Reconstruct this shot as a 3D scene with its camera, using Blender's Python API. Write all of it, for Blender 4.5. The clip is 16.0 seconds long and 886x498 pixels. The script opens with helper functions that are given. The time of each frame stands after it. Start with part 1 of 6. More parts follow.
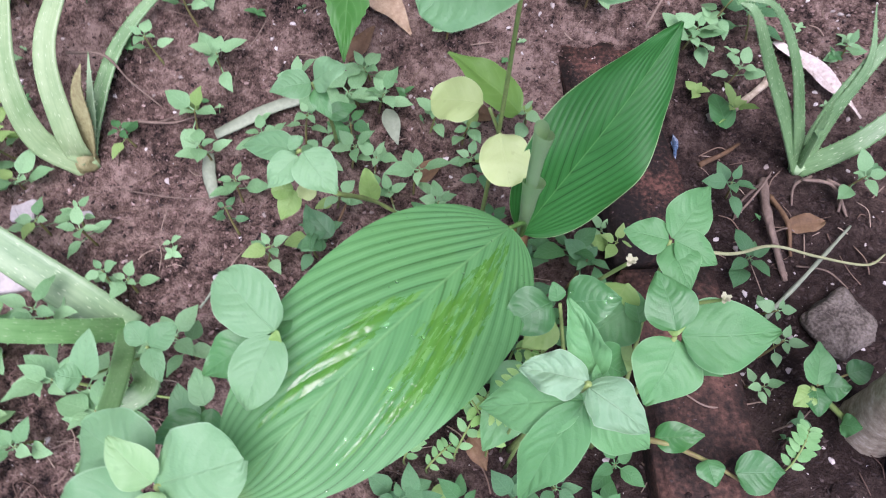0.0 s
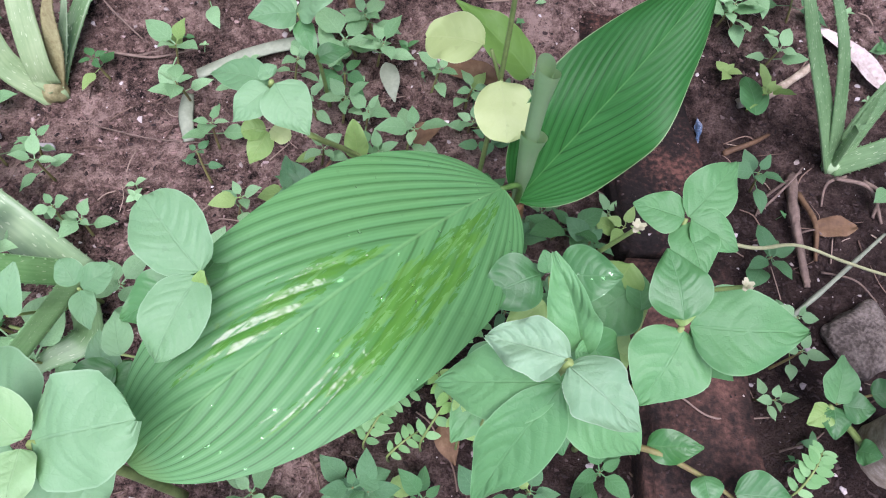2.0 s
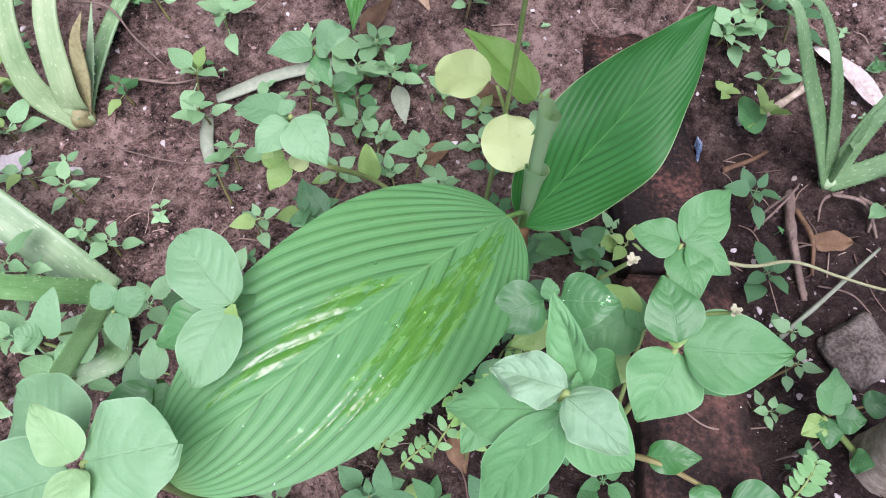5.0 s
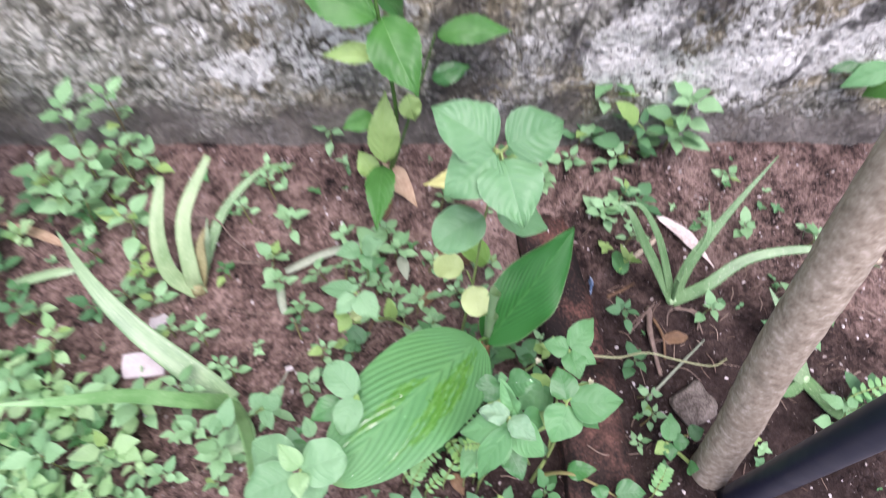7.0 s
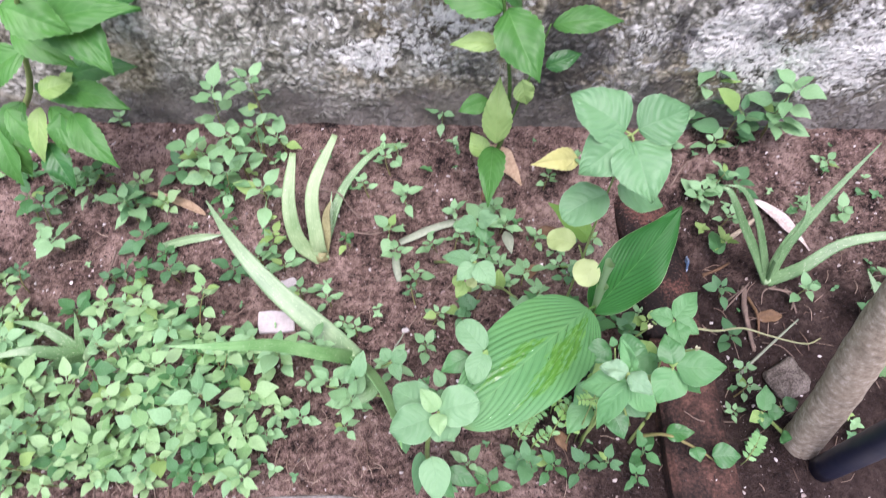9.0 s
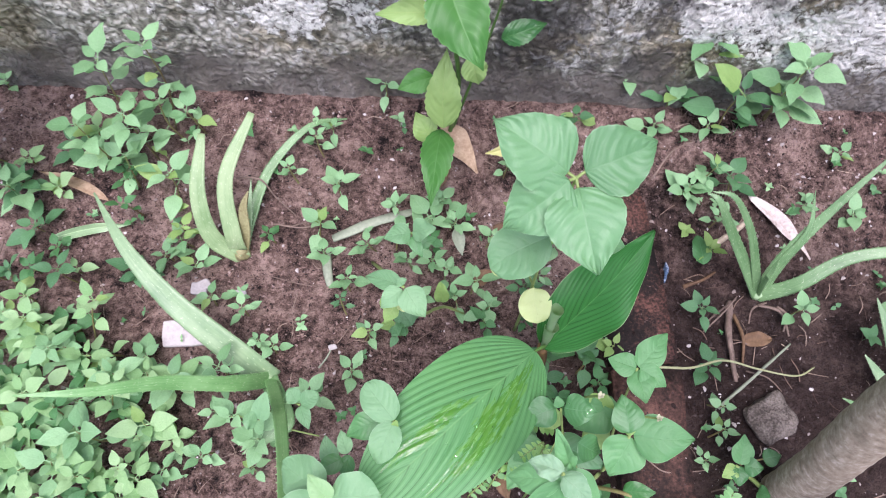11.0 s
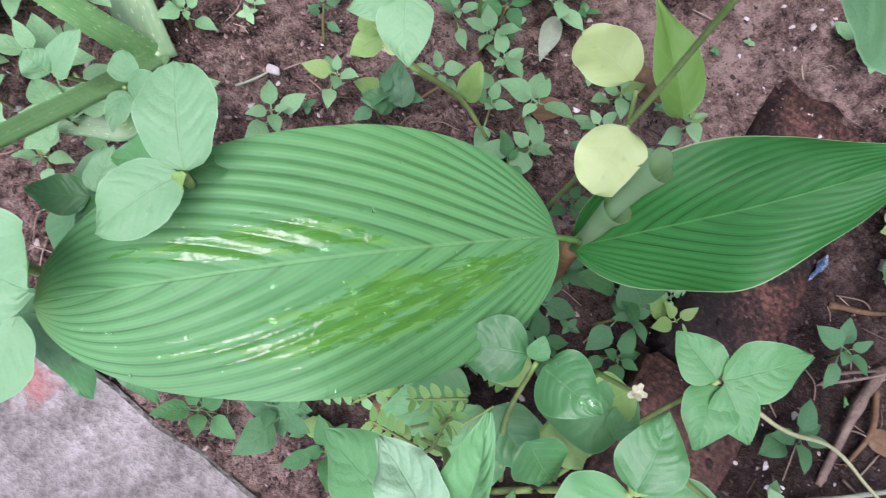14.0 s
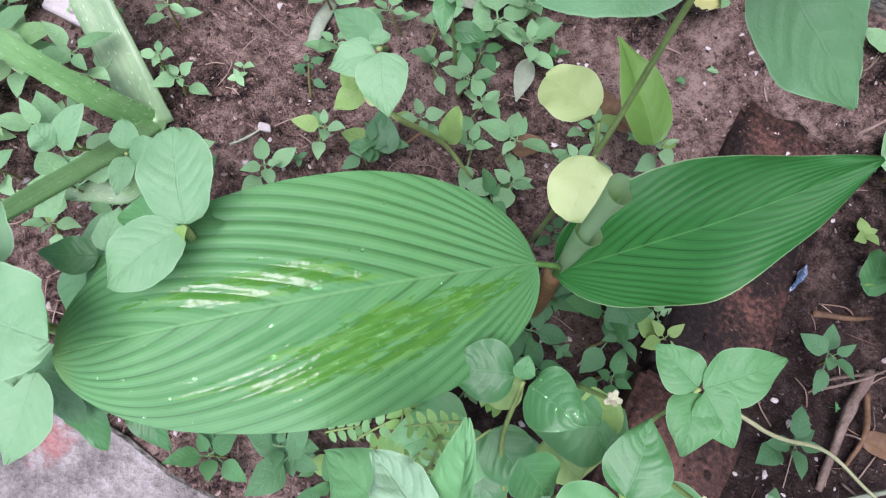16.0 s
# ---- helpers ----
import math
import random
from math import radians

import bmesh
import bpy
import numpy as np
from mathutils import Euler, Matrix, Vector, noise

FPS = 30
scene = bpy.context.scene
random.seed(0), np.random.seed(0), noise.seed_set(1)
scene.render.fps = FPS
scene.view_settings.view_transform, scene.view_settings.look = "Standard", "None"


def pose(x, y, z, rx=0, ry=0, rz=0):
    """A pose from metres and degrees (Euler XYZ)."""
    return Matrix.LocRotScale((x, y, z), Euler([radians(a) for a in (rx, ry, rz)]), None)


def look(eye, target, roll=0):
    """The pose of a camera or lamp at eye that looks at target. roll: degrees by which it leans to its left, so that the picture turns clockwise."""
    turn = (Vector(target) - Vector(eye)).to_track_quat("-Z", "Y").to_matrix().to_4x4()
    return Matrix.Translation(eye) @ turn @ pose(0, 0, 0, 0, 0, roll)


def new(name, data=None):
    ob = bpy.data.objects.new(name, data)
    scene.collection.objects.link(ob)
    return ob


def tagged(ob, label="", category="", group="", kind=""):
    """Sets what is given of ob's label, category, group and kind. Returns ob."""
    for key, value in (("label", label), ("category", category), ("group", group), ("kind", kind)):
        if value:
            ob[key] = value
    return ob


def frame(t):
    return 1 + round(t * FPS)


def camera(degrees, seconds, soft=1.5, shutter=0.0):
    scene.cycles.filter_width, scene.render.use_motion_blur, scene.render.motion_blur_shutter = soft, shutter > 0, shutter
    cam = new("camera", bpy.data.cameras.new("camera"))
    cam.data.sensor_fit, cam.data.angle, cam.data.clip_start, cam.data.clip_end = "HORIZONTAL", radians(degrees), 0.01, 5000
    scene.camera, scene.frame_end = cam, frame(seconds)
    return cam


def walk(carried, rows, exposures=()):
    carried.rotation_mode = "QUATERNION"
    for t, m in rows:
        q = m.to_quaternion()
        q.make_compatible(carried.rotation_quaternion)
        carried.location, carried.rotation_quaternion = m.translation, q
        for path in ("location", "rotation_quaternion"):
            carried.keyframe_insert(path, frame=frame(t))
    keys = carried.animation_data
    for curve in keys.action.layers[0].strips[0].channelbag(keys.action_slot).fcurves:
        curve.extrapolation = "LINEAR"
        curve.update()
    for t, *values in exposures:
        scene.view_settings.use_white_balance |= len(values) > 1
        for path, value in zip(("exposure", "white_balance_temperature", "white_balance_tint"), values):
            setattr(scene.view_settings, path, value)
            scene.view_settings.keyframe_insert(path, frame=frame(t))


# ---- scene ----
cam = camera(65.8, 16.0, soft=1.1, shutter=0.5)
PATH = [
    (0, (0.1252, 0.0981, 0.4583), (0.1578, 0.5574, -0.4293), 1.50),
    (0.5, (0.1307, 0.0988, 0.4429), (0.1591, 0.5531, -0.4475), 4.12),
    (1, (0.1334, 0.0946, 0.4423), (0.1419, 0.5539, -0.4459), 3.18),
    (1.5, (0.1397, 0.1041, 0.4258), (0.1451, 0.5733, -0.4573), 3.11),
    (2, (0.1407, 0.1047, 0.4085), (0.1612, 0.5580, -0.4826), 5.32),
    (2.5, (0.1375, 0.1043, 0.4264), (0.1366, 0.5811, -0.4526), 2.26),
    (3, (0.1412, 0.1028, 0.4299), (0.1353, 0.5748, -0.4517), 1.87),
    (3.5, (0.1445, 0.1070, 0.4289), (0.1513, 0.5744, -0.4551), 2.42),
    (4, (0.1449, 0.1050, 0.4327), (0.1531, 0.5666, -0.4543), 3.32),
    (4.2, (0.1435, 0.1068, 0.4304), (0.1468, 0.5663, -0.4577), 2.67),
    (6.3, (0.131, 0.095, 0.471), (0.258, 0.988, -1.314), 11.2),
    (6.5, (0.110, 0.071, 0.548), (0.283, 0.981, -1.224), 11.9),
    (7, (0.1024, -0.0215, 0.7031), (0.1643, 0.5567, -0.1104), 4.19),
    (7.5, (0.1669, -0.0831, 0.7814), (0.1052, 0.5626, 0.0203), -0.44),
    (8, (0.1873, -0.0895, 0.7897), (0.1088, 0.5283, 0.0073), -2.16),
    (8.5, (0.1171, -0.0666, 0.7734), (0.0974, 0.5466, -0.0163), -2.37),
    (9, (0.0443, -0.0649, 0.7472), (0.0181, 0.4937, -0.0818), -1.46),
    (9.5, (0.0718, 0.0074, 0.7412), (0.0174, 0.5101, -0.1215), -2.07),
    (9.7, (0.0874, 0.0276, 0.7327), (0.0390, 0.5050, -0.1447), 0.13),
    (11.8, (0.111, 0.089, 0.590), (0.083, 1.006, -1.188), -0.9),
    (12, (0.112, 0.074, 0.550), (0.126, 0.985, -1.230), 3.9),
    (12.5, (0.126, 0.111, 0.466), (-0.037, 0.872, -1.376), 10.1),
    (13, (0.1484, 0.1477, 0.4226), (0.1080, 0.5068, -0.5098), 20.38),
    (13.5, (0.1519, 0.1596, 0.4049), (0.1248, 0.5105, -0.5311), 28.50),
    (14, (0.1527, 0.1626, 0.3985), (0.0997, 0.4556, -0.5562), 25.17),
    (14.5, (0.1472, 0.1646, 0.4041), (0.0606, 0.4655, -0.5456), 18.58),
    (15, (0.1577, 0.1663, 0.4113), (0.0817, 0.4848, -0.5335), 19.22),
    (15.5, (0.1565, 0.1628, 0.4152), (0.0690, 0.5050, -0.5203), 16.99),
    (16, (0.1617, 0.1577, 0.4157), (0.0719, 0.4969, -0.5207), 16.85),
]
walk(cam, [(t, look(eye, target, roll)) for t, eye, target, roll in PATH], exposures=[(0.0, 1.12, 6000, 37), (4.2, 1.12, 6000, 37), (6.3, 1.26, 6250, 36), (9.7, 1.26, 6250, 36), (12.5, 1.10, 6000, 33)])

# ---- light: overcast daylight from the open sky ----
world = bpy.data.worlds.new("sky")
scene.world = world
world.use_nodes = True
wt = world.node_tree
sky = wt.nodes.new("ShaderNodeTexSky")
sky.sky_type, sky.sun_disc = "NISHITA", False
sky.sun_elevation, sky.sun_rotation = radians(68), radians(173)
sky.dust_density, sky.air_density = 2.6, 1.0
back = wt.nodes["Background"]
wt.links.new(sky.outputs[0], back.inputs[0])
back.inputs[1].default_value = 0.083
sun = new("sun", bpy.data.lights.new("sun", "SUN"))
sun.data.energy, sun.data.angle, sun.data.color = 2.35, radians(44), (1.0, 0.975, 0.94)
sun.matrix_world = look((0.30, -0.95, 3.0), (0.15, 0.25, 0))


# ---- materials ----
def nodes_of(name):
    m = bpy.data.materials.new(name)
    m.use_nodes = True
    return m, m.node_tree, m.node_tree.nodes["Principled BSDF"]


def ramp(t, fac, stops):
    n = t.nodes.new("ShaderNodeValToRGB")
    while len(n.color_ramp.elements) < len(stops):
        n.color_ramp.elements.new(0.5)
    for e, (p, c) in zip(n.color_ramp.elements, stops):
        e.position, e.color = p, (*c, 1)
    t.links.new(fac, n.inputs[0])
    return n.outputs[0]


def noise_of(t, scale, detail=4.0, rough=0.6, vector=None, warp=0.0):
    n = t.nodes.new("ShaderNodeTexNoise")
    n.inputs["Scale"].default_value, n.inputs["Detail"].default_value = scale, detail
    n.inputs["Roughness"].default_value, n.inputs["Distortion"].default_value = rough, warp
    if vector is None:
        vector = coords(t)
    t.links.new(vector, n.inputs["Vector"])
    return n.outputs["Fac"]


def coords(t, kind="Object"):
    return t.nodes.new("ShaderNodeTexCoord").outputs[kind]


def place(t):
    return t.nodes.new("ShaderNodeNewGeometry").outputs["Position"]


def mix(t, fac, a, b, blend="MIX"):
    n = t.nodes.new("ShaderNodeMix")
    n.data_type, n.blend_type = "RGBA", blend
    for socket, v in ((n.inputs[0], fac), (n.inputs[6], a), (n.inputs[7], b)):
        if isinstance(v, bpy.types.NodeSocket):
            t.links.new(v, socket)
        elif isinstance(v, tuple):
            socket.default_value = (*v, 1)
        else:
            socket.default_value = v
    return n.outputs[2]


def calc(t, op, a, b=0.0, c=0.0):
    n = t.nodes.new("ShaderNodeMath")
    n.operation = op
    for socket, v in zip(n.inputs, (a, b, c)):
        if isinstance(v, bpy.types.NodeSocket):
            t.links.new(v, socket)
        else:
            socket.default_value = v
    return n.outputs[0]


def step(t, value, low, high):
    n = t.nodes.new("ShaderNodeMapRange")
    n.interpolation_type = "SMOOTHSTEP"
    n.inputs["From Min"].default_value, n.inputs["From Max"].default_value = low, high
    t.links.new(value, n.inputs["Value"])
    return n.outputs["Result"]


def bump(t, bsdf, height, strength, distance):
    n = t.nodes.new("ShaderNodeBump")
    n.inputs["Strength"].default_value, n.inputs["Distance"].default_value = strength, distance
    t.links.new(height, n.inputs["Height"])
    t.links.new(n.outputs[0], bsdf.inputs["Normal"])


def leaf_material(name, dark, light, vein, count=7.0, slant=0.32, rough=0.5, glow=0.25, wet=0.0, veiny=0.5, relief=0.0006, stripe=None, ribwide=0.05, sheen=0.0):
    """A leaf: midrib and side veins along its own length, mottling, a little light through the blade."""
    m, t, p = nodes_of(name)
    uv = t.nodes.new("ShaderNodeSeparateXYZ")
    t.links.new(coords(t, "UV"), uv.inputs[0])
    across = calc(t, "ABSOLUTE", calc(t, "MULTIPLY_ADD", uv.outputs[0], 2.0, -1.0))
    along = uv.outputs[1]
    rib = calc(t, "SUBTRACT", 1.0, step(t, across, ribwide * 0.3, ribwide))
    shift = calc(t, "MULTIPLY_ADD", noise_of(t, 60.0, 2.0, 0.5), 0.05 if not stripe else 0.0, along)
    phase = calc(t, "MULTIPLY", calc(t, "MULTIPLY_ADD", calc(t, "POWER", across, 1.2 if stripe else 1.5), -slant, shift), count)
    wave = calc(t, "FRACT", phase)
    line = calc(t, "ABSOLUTE", calc(t, "MULTIPLY_ADD", wave, 2.0, -1.0))
    side = calc(t, "MULTIPLY_ADD", step(t, line, 0.88, 1.0), 0.7, calc(t, "MULTIPLY", step(t, line, 0.3, 1.0), 0.3))
    side = calc(t, "MULTIPLY", side, calc(t, "SUBTRACT", 1.0, step(t, across, 0.6, 0.98)))
    net = t.nodes.new("ShaderNodeTexVoronoi")
    net.feature = "DISTANCE_TO_EDGE"
    net.inputs["Scale"].default_value = 520.0
    t.links.new(coords(t), net.inputs["Vector"])
    mesh_of_veins = calc(t, "SUBTRACT", 1.0, step(t, net.outputs["Distance"], 0.02, 0.16))
    veins = calc(t, "MAXIMUM", rib, calc(t, "MULTIPLY", side, 0.8))
    furrow = calc(t, "MULTIPLY", step(t, line, 0.25, 1.0), calc(t, "SUBTRACT", 1.0, step(t, across, 0.55, 1.0)))
    mottled = noise_of(t, 45.0, 5.0, 0.65)
    rand = t.nodes.new("ShaderNodeObjectInfo").outputs["Random"]
    blend = calc(t, "MULTIPLY_ADD", rand, 0.5, calc(t, "MULTIPLY", mottled, 0.6))
    colour = ramp(t, blend, [(0.2, dark), (0.8, light)])
    if stripe:
        # pleat shading put into the colour: ridges lighter than the blade
        ridge = calc(t, "MULTIPLY_ADD", calc(t, "COSINE", calc(t, "MULTIPLY", wave, 2 * math.pi)), 0.5, 0.5)
        patchy = calc(t, "MULTIPLY", ridge, step(t, noise_of(t, 30.0, 3.0, 0.6), 0.25, 0.6))
        colour = mix(t, patchy, colour, stripe)
        fine = calc(t, "MULTIPLY_ADD", calc(t, "COSINE", calc(t, "MULTIPLY", phase, 8 * math.pi)), 0.5, 0.5)
        colour = mix(t, calc(t, "MULTIPLY", fine, 0.16), colour, tuple(c * 0.6 for c in dark))
        # groove shade painted along the pleat valleys, uneven from one to the next
        odd = t.nodes.new("ShaderNodeTexWhiteNoise")
        odd.noise_dimensions = "1D"
        t.links.new(calc(t, "ADD", calc(t, "FLOOR", phase), calc(t, "MULTIPLY", step(t, uv.outputs[0], 0.499, 0.501), 57.3)), odd.inputs["W"])
        deep = calc(t, "MULTIPLY", calc(t, "MULTIPLY_ADD", odd.outputs["Value"], 0.65, 0.20), step(t, noise_of(t, 22.0, 3.0, 0.6), 0.30, 0.55))
        colour = mix(t, calc(t, "MULTIPLY", calc(t, "SUBTRACT", 1.0, step(t, line, 0.02, 0.26)), deep), colour, tuple(c * 0.50 for c in dark))
        veins = furrow = rib
    colour = mix(t, calc(t, "MULTIPLY", veins, veiny), colour, vein)
    if not stripe:
        colour = mix(t, calc(t, "MULTIPLY", mesh_of_veins, 0.06), colour, dark)
        colour = mix(t, calc(t, "MULTIPLY", step(t, noise_of(t, 26.0, 3.0, 0.6), 0.52, 0.7), 0.35), colour, tuple(0.75 * c for c in dark))
    spots = step(t, noise_of(t, 220.0, 2.0, 0.5), 0.68, 0.75)
    colour = mix(t, calc(t, "MULTIPLY", spots, 0.18), colour, tuple(c * 0.55 for c in dark))
    if not stripe:
        colour = mix(t, calc(t, "MULTIPLY", step(t, across, 0.95, 0.99), 0.45), colour, vein)
    if wet:
        # rain water lies in two patches: across the middle of one half and beside the midrib of the other
        signed = calc(t, "MULTIPLY_ADD", uv.outputs[0], 2.0, -1.0)
        near_half = calc(t, "MULTIPLY", signed, -1.0)
        run = calc(t, "DIVIDE", phase, count)
        broad_patch = calc(t, "MULTIPLY", calc(t, "MULTIPLY", calc(t, "MULTIPLY", step(t, near_half, 0.06, 0.22), calc(t, "SUBTRACT", 1.0, step(t, near_half, 0.56, 0.84))), step(t, run, -0.20, 0.02)), calc(t, "SUBTRACT", 1.0, step(t, run, 0.26, 0.50)))
        rib_patch = calc(t, "MULTIPLY", calc(t, "MULTIPLY", step(t, signed, 0.02, 0.10), calc(t, "SUBTRACT", 1.0, step(t, signed, 0.24, 0.52))), calc(t, "MULTIPLY", step(t, run, 0.26, 0.42), calc(t, "SUBTRACT", 1.0, step(t, run, 0.60, 0.78))))
        zone = calc(t, "MAXIMUM", broad_patch, rib_patch)
        strips = t.nodes.new("ShaderNodeCombineXYZ")
        t.links.new(calc(t, "MULTIPLY", phase, 0.75), strips.inputs[0])
        t.links.new(calc(t, "MULTIPLY", uv.outputs[0], 15.0), strips.inputs[1])
        blot = noise_of(t, 1.0, 5.0, 0.62, strips.outputs[0], 0.4)
        soaked = step(t, calc(t, "MULTIPLY_ADD", zone, 0.24, blot), 0.66, 0.74)
        film = step(t, calc(t, "MULTIPLY_ADD", zone, 0.24, noise_of(t, 1.9, 5.0, 0.62, strips.outputs[0], 0.6)), 0.690, 0.710)
        sunny = step(t, noise_of(t, 14.0, 2.0, 0.5), 0.5, 0.66)
        colour = mix(t, calc(t, "MULTIPLY", sunny, 0.10), colour, (0.10, 0.29, 0.04))
        colour = mix(t, calc(t, "MULTIPLY", soaked, 0.40), colour, (0.120, 0.330, 0.016))
        colour = mix(t, calc(t, "MULTIPLY", film, 0.60), colour, (0.050, 0.215, 0.012))
        colour = mix(t, calc(t, "MULTIPLY", step(t, along, 0.95, 0.99), 0.2), colour, (0.20, 0.24, 0.05))
        t.links.new(calc(t, "MULTIPLY", film, 0.75), p.inputs["Coat Weight"])
        p.inputs["Coat Roughness"].default_value = 0.08
        lumps = t.nodes.new("ShaderNodeBump")
        lumps.inputs["Strength"].default_value, lumps.inputs["Distance"].default_value = 1.0, 0.0014
        t.links.new(noise_of(t, 170.0, 2.0, 0.5), lumps.inputs["Height"])
        t.links.new(lumps.outputs[0], p.inputs["Coat Normal"])
        t.links.new(calc(t, "MULTIPLY_ADD", film, -(rough - 0.10), rough), p.inputs["Roughness"])
        p.inputs["Specular IOR Level"].default_value = 0.30
    else:
        p.inputs["Roughness"].default_value = rough
    if sheen:
        p.inputs["Specular IOR Level"].default_value = sheen
        colour = mix(t, step(t, across, 0.975, 0.995), colour, (0.22, 0.36, 0.16))
    t.links.new(colour, p.inputs["Base Color"])
    height = calc(t, "ADD", calc(t, "MULTIPLY_ADD", mesh_of_veins, 0.0 if stripe else 0.07, calc(t, "MAXIMUM", calc(t, "MULTIPLY", rib, 0.6), calc(t, "MULTIPLY", calc(t, "MULTIPLY", furrow, step(t, noise_of(t, 40.0, 2.0, 0.5), 0.30, 0.62)), 0.60))), calc(t, "MULTIPLY", noise_of(t, 500.0, 2.0), -0.35))
    bump(t, p, calc(t, "MULTIPLY", height, -1.0), 0.6, relief)
    if glow:
        through_leaf = t.nodes.new("ShaderNodeBsdfTranslucent")
        t.links.new(mix(t, 0.35, colour, (0.30, 0.45, 0.06)), through_leaf.inputs[0])
        both = t.nodes.new("ShaderNodeMixShader")
        both.inputs[0].default_value = glow
        t.links.new(p.outputs[0], both.inputs[1])
        t.links.new(through_leaf.outputs[0], both.inputs[2])
        t.links.new(both.outputs[0], t.nodes["Material Output"].inputs[0])
    return m


def rough_material(name, stops, scale, rough=0.8, fine=400.0, strength=0.5, distance=0.002, warp=0.0):
    """Stone, bark, dead matter: mottled at two scales with a fine relief."""
    m, t, p = nodes_of(name)
    big = noise_of(t, scale, 6.0, 0.65, warp=warp)
    small = noise_of(t, fine, 3.0, 0.6)
    rand = t.nodes.new("ShaderNodeObjectInfo").outputs["Random"]
    fac = calc(t, "ADD", calc(t, "MULTIPLY_ADD", small, 0.35, calc(t, "MULTIPLY", big, 0.65)), calc(t, "MULTIPLY_ADD", rand, 0.1, -0.05))
    t.links.new(ramp(t, fac, stops), p.inputs["Base Color"])
    p.inputs["Roughness"].default_value, p.inputs["Specular IOR Level"].default_value = rough, 0.28
    bump(t, p, calc(t, "ADD", big, calc(t, "MULTIPLY", small, 0.4)), strength, distance)
    return m


def dark_ground_mask(t, w):
    """Mask of the darker ground round the tree and the stone, with a ragged edge."""
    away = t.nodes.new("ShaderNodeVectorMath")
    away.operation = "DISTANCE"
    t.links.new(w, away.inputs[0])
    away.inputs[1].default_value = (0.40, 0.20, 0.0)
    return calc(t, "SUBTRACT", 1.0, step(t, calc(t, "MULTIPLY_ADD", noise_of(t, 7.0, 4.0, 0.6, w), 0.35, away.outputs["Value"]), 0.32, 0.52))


def soil_material():
    m, t, p = nodes_of("damp_soil")
    w = place(t)
    patches = noise_of(t, 7.0, 4.0, 0.6, w)
    clods = noise_of(t, 120.0, 6.0, 0.72, w)
    grain = noise_of(t, 700.0, 3.0, 0.7, w)
    darkened = dark_ground_mask(t, w)
    blotch = noise_of(t, 32.0, 4.0, 0.6, w)
    fac = calc(t, "ADD", calc(t, "MULTIPLY_ADD", patches, 0.24, calc(t, "MULTIPLY", blotch, 0.24)), calc(t, "MULTIPLY_ADD", clods, 0.36, calc(t, "MULTIPLY", grain, 0.20)))
    colour = ramp(t, fac, [(0.445, (0.007, 0.0045, 0.004)), (0.512, (0.156, 0.105, 0.084)), (0.590, (0.41, 0.306, 0.252))])
    bits = step(t, noise_of(t, 330.0, 1.0, 0.5, w), 0.70, 0.74)
    colour = mix(t, calc(t, "MULTIPLY", bits, 0.6), colour, (0.30, 0.25, 0.22))
    # darker ground round the tree and the stone
    colour = mix(t, calc(t, "MULTIPLY", darkened, 0.85), colour, (0.020, 0.0125, 0.0105))
    t.links.new(colour, p.inputs["Base Color"])
    t.links.new(calc(t, "MULTIPLY_ADD", patches, -0.5, 1.05), p.inputs["Roughness"])
    p.inputs["Specular IOR Level"].default_value = 0.22
    bump(t, p, calc(t, "ADD", clods, calc(t, "MULTIPLY", grain, 0.6)), 1.0, 0.007)
    return m


def blotch_at(t, xyz, cx, cz, rx, rz, turn):
    """One where a tilted oval lies on the wall, fading to nothing round it."""
    c, n = math.cos(radians(turn)), math.sin(radians(turn))
    dx, dz = calc(t, "SUBTRACT", xyz.outputs[0], cx), calc(t, "SUBTRACT", xyz.outputs[2], cz)
    u = calc(t, "MULTIPLY_ADD", dx, c / rx, calc(t, "MULTIPLY", dz, n / rx))
    v = calc(t, "MULTIPLY_ADD", dx, -n / rz, calc(t, "MULTIPLY", dz, c / rz))
    return calc(t, "SUBTRACT", 1.0, step(t, calc(t, "MULTIPLY_ADD", u, u, calc(t, "MULTIPLY", v, v)), 0.1, 1.7))


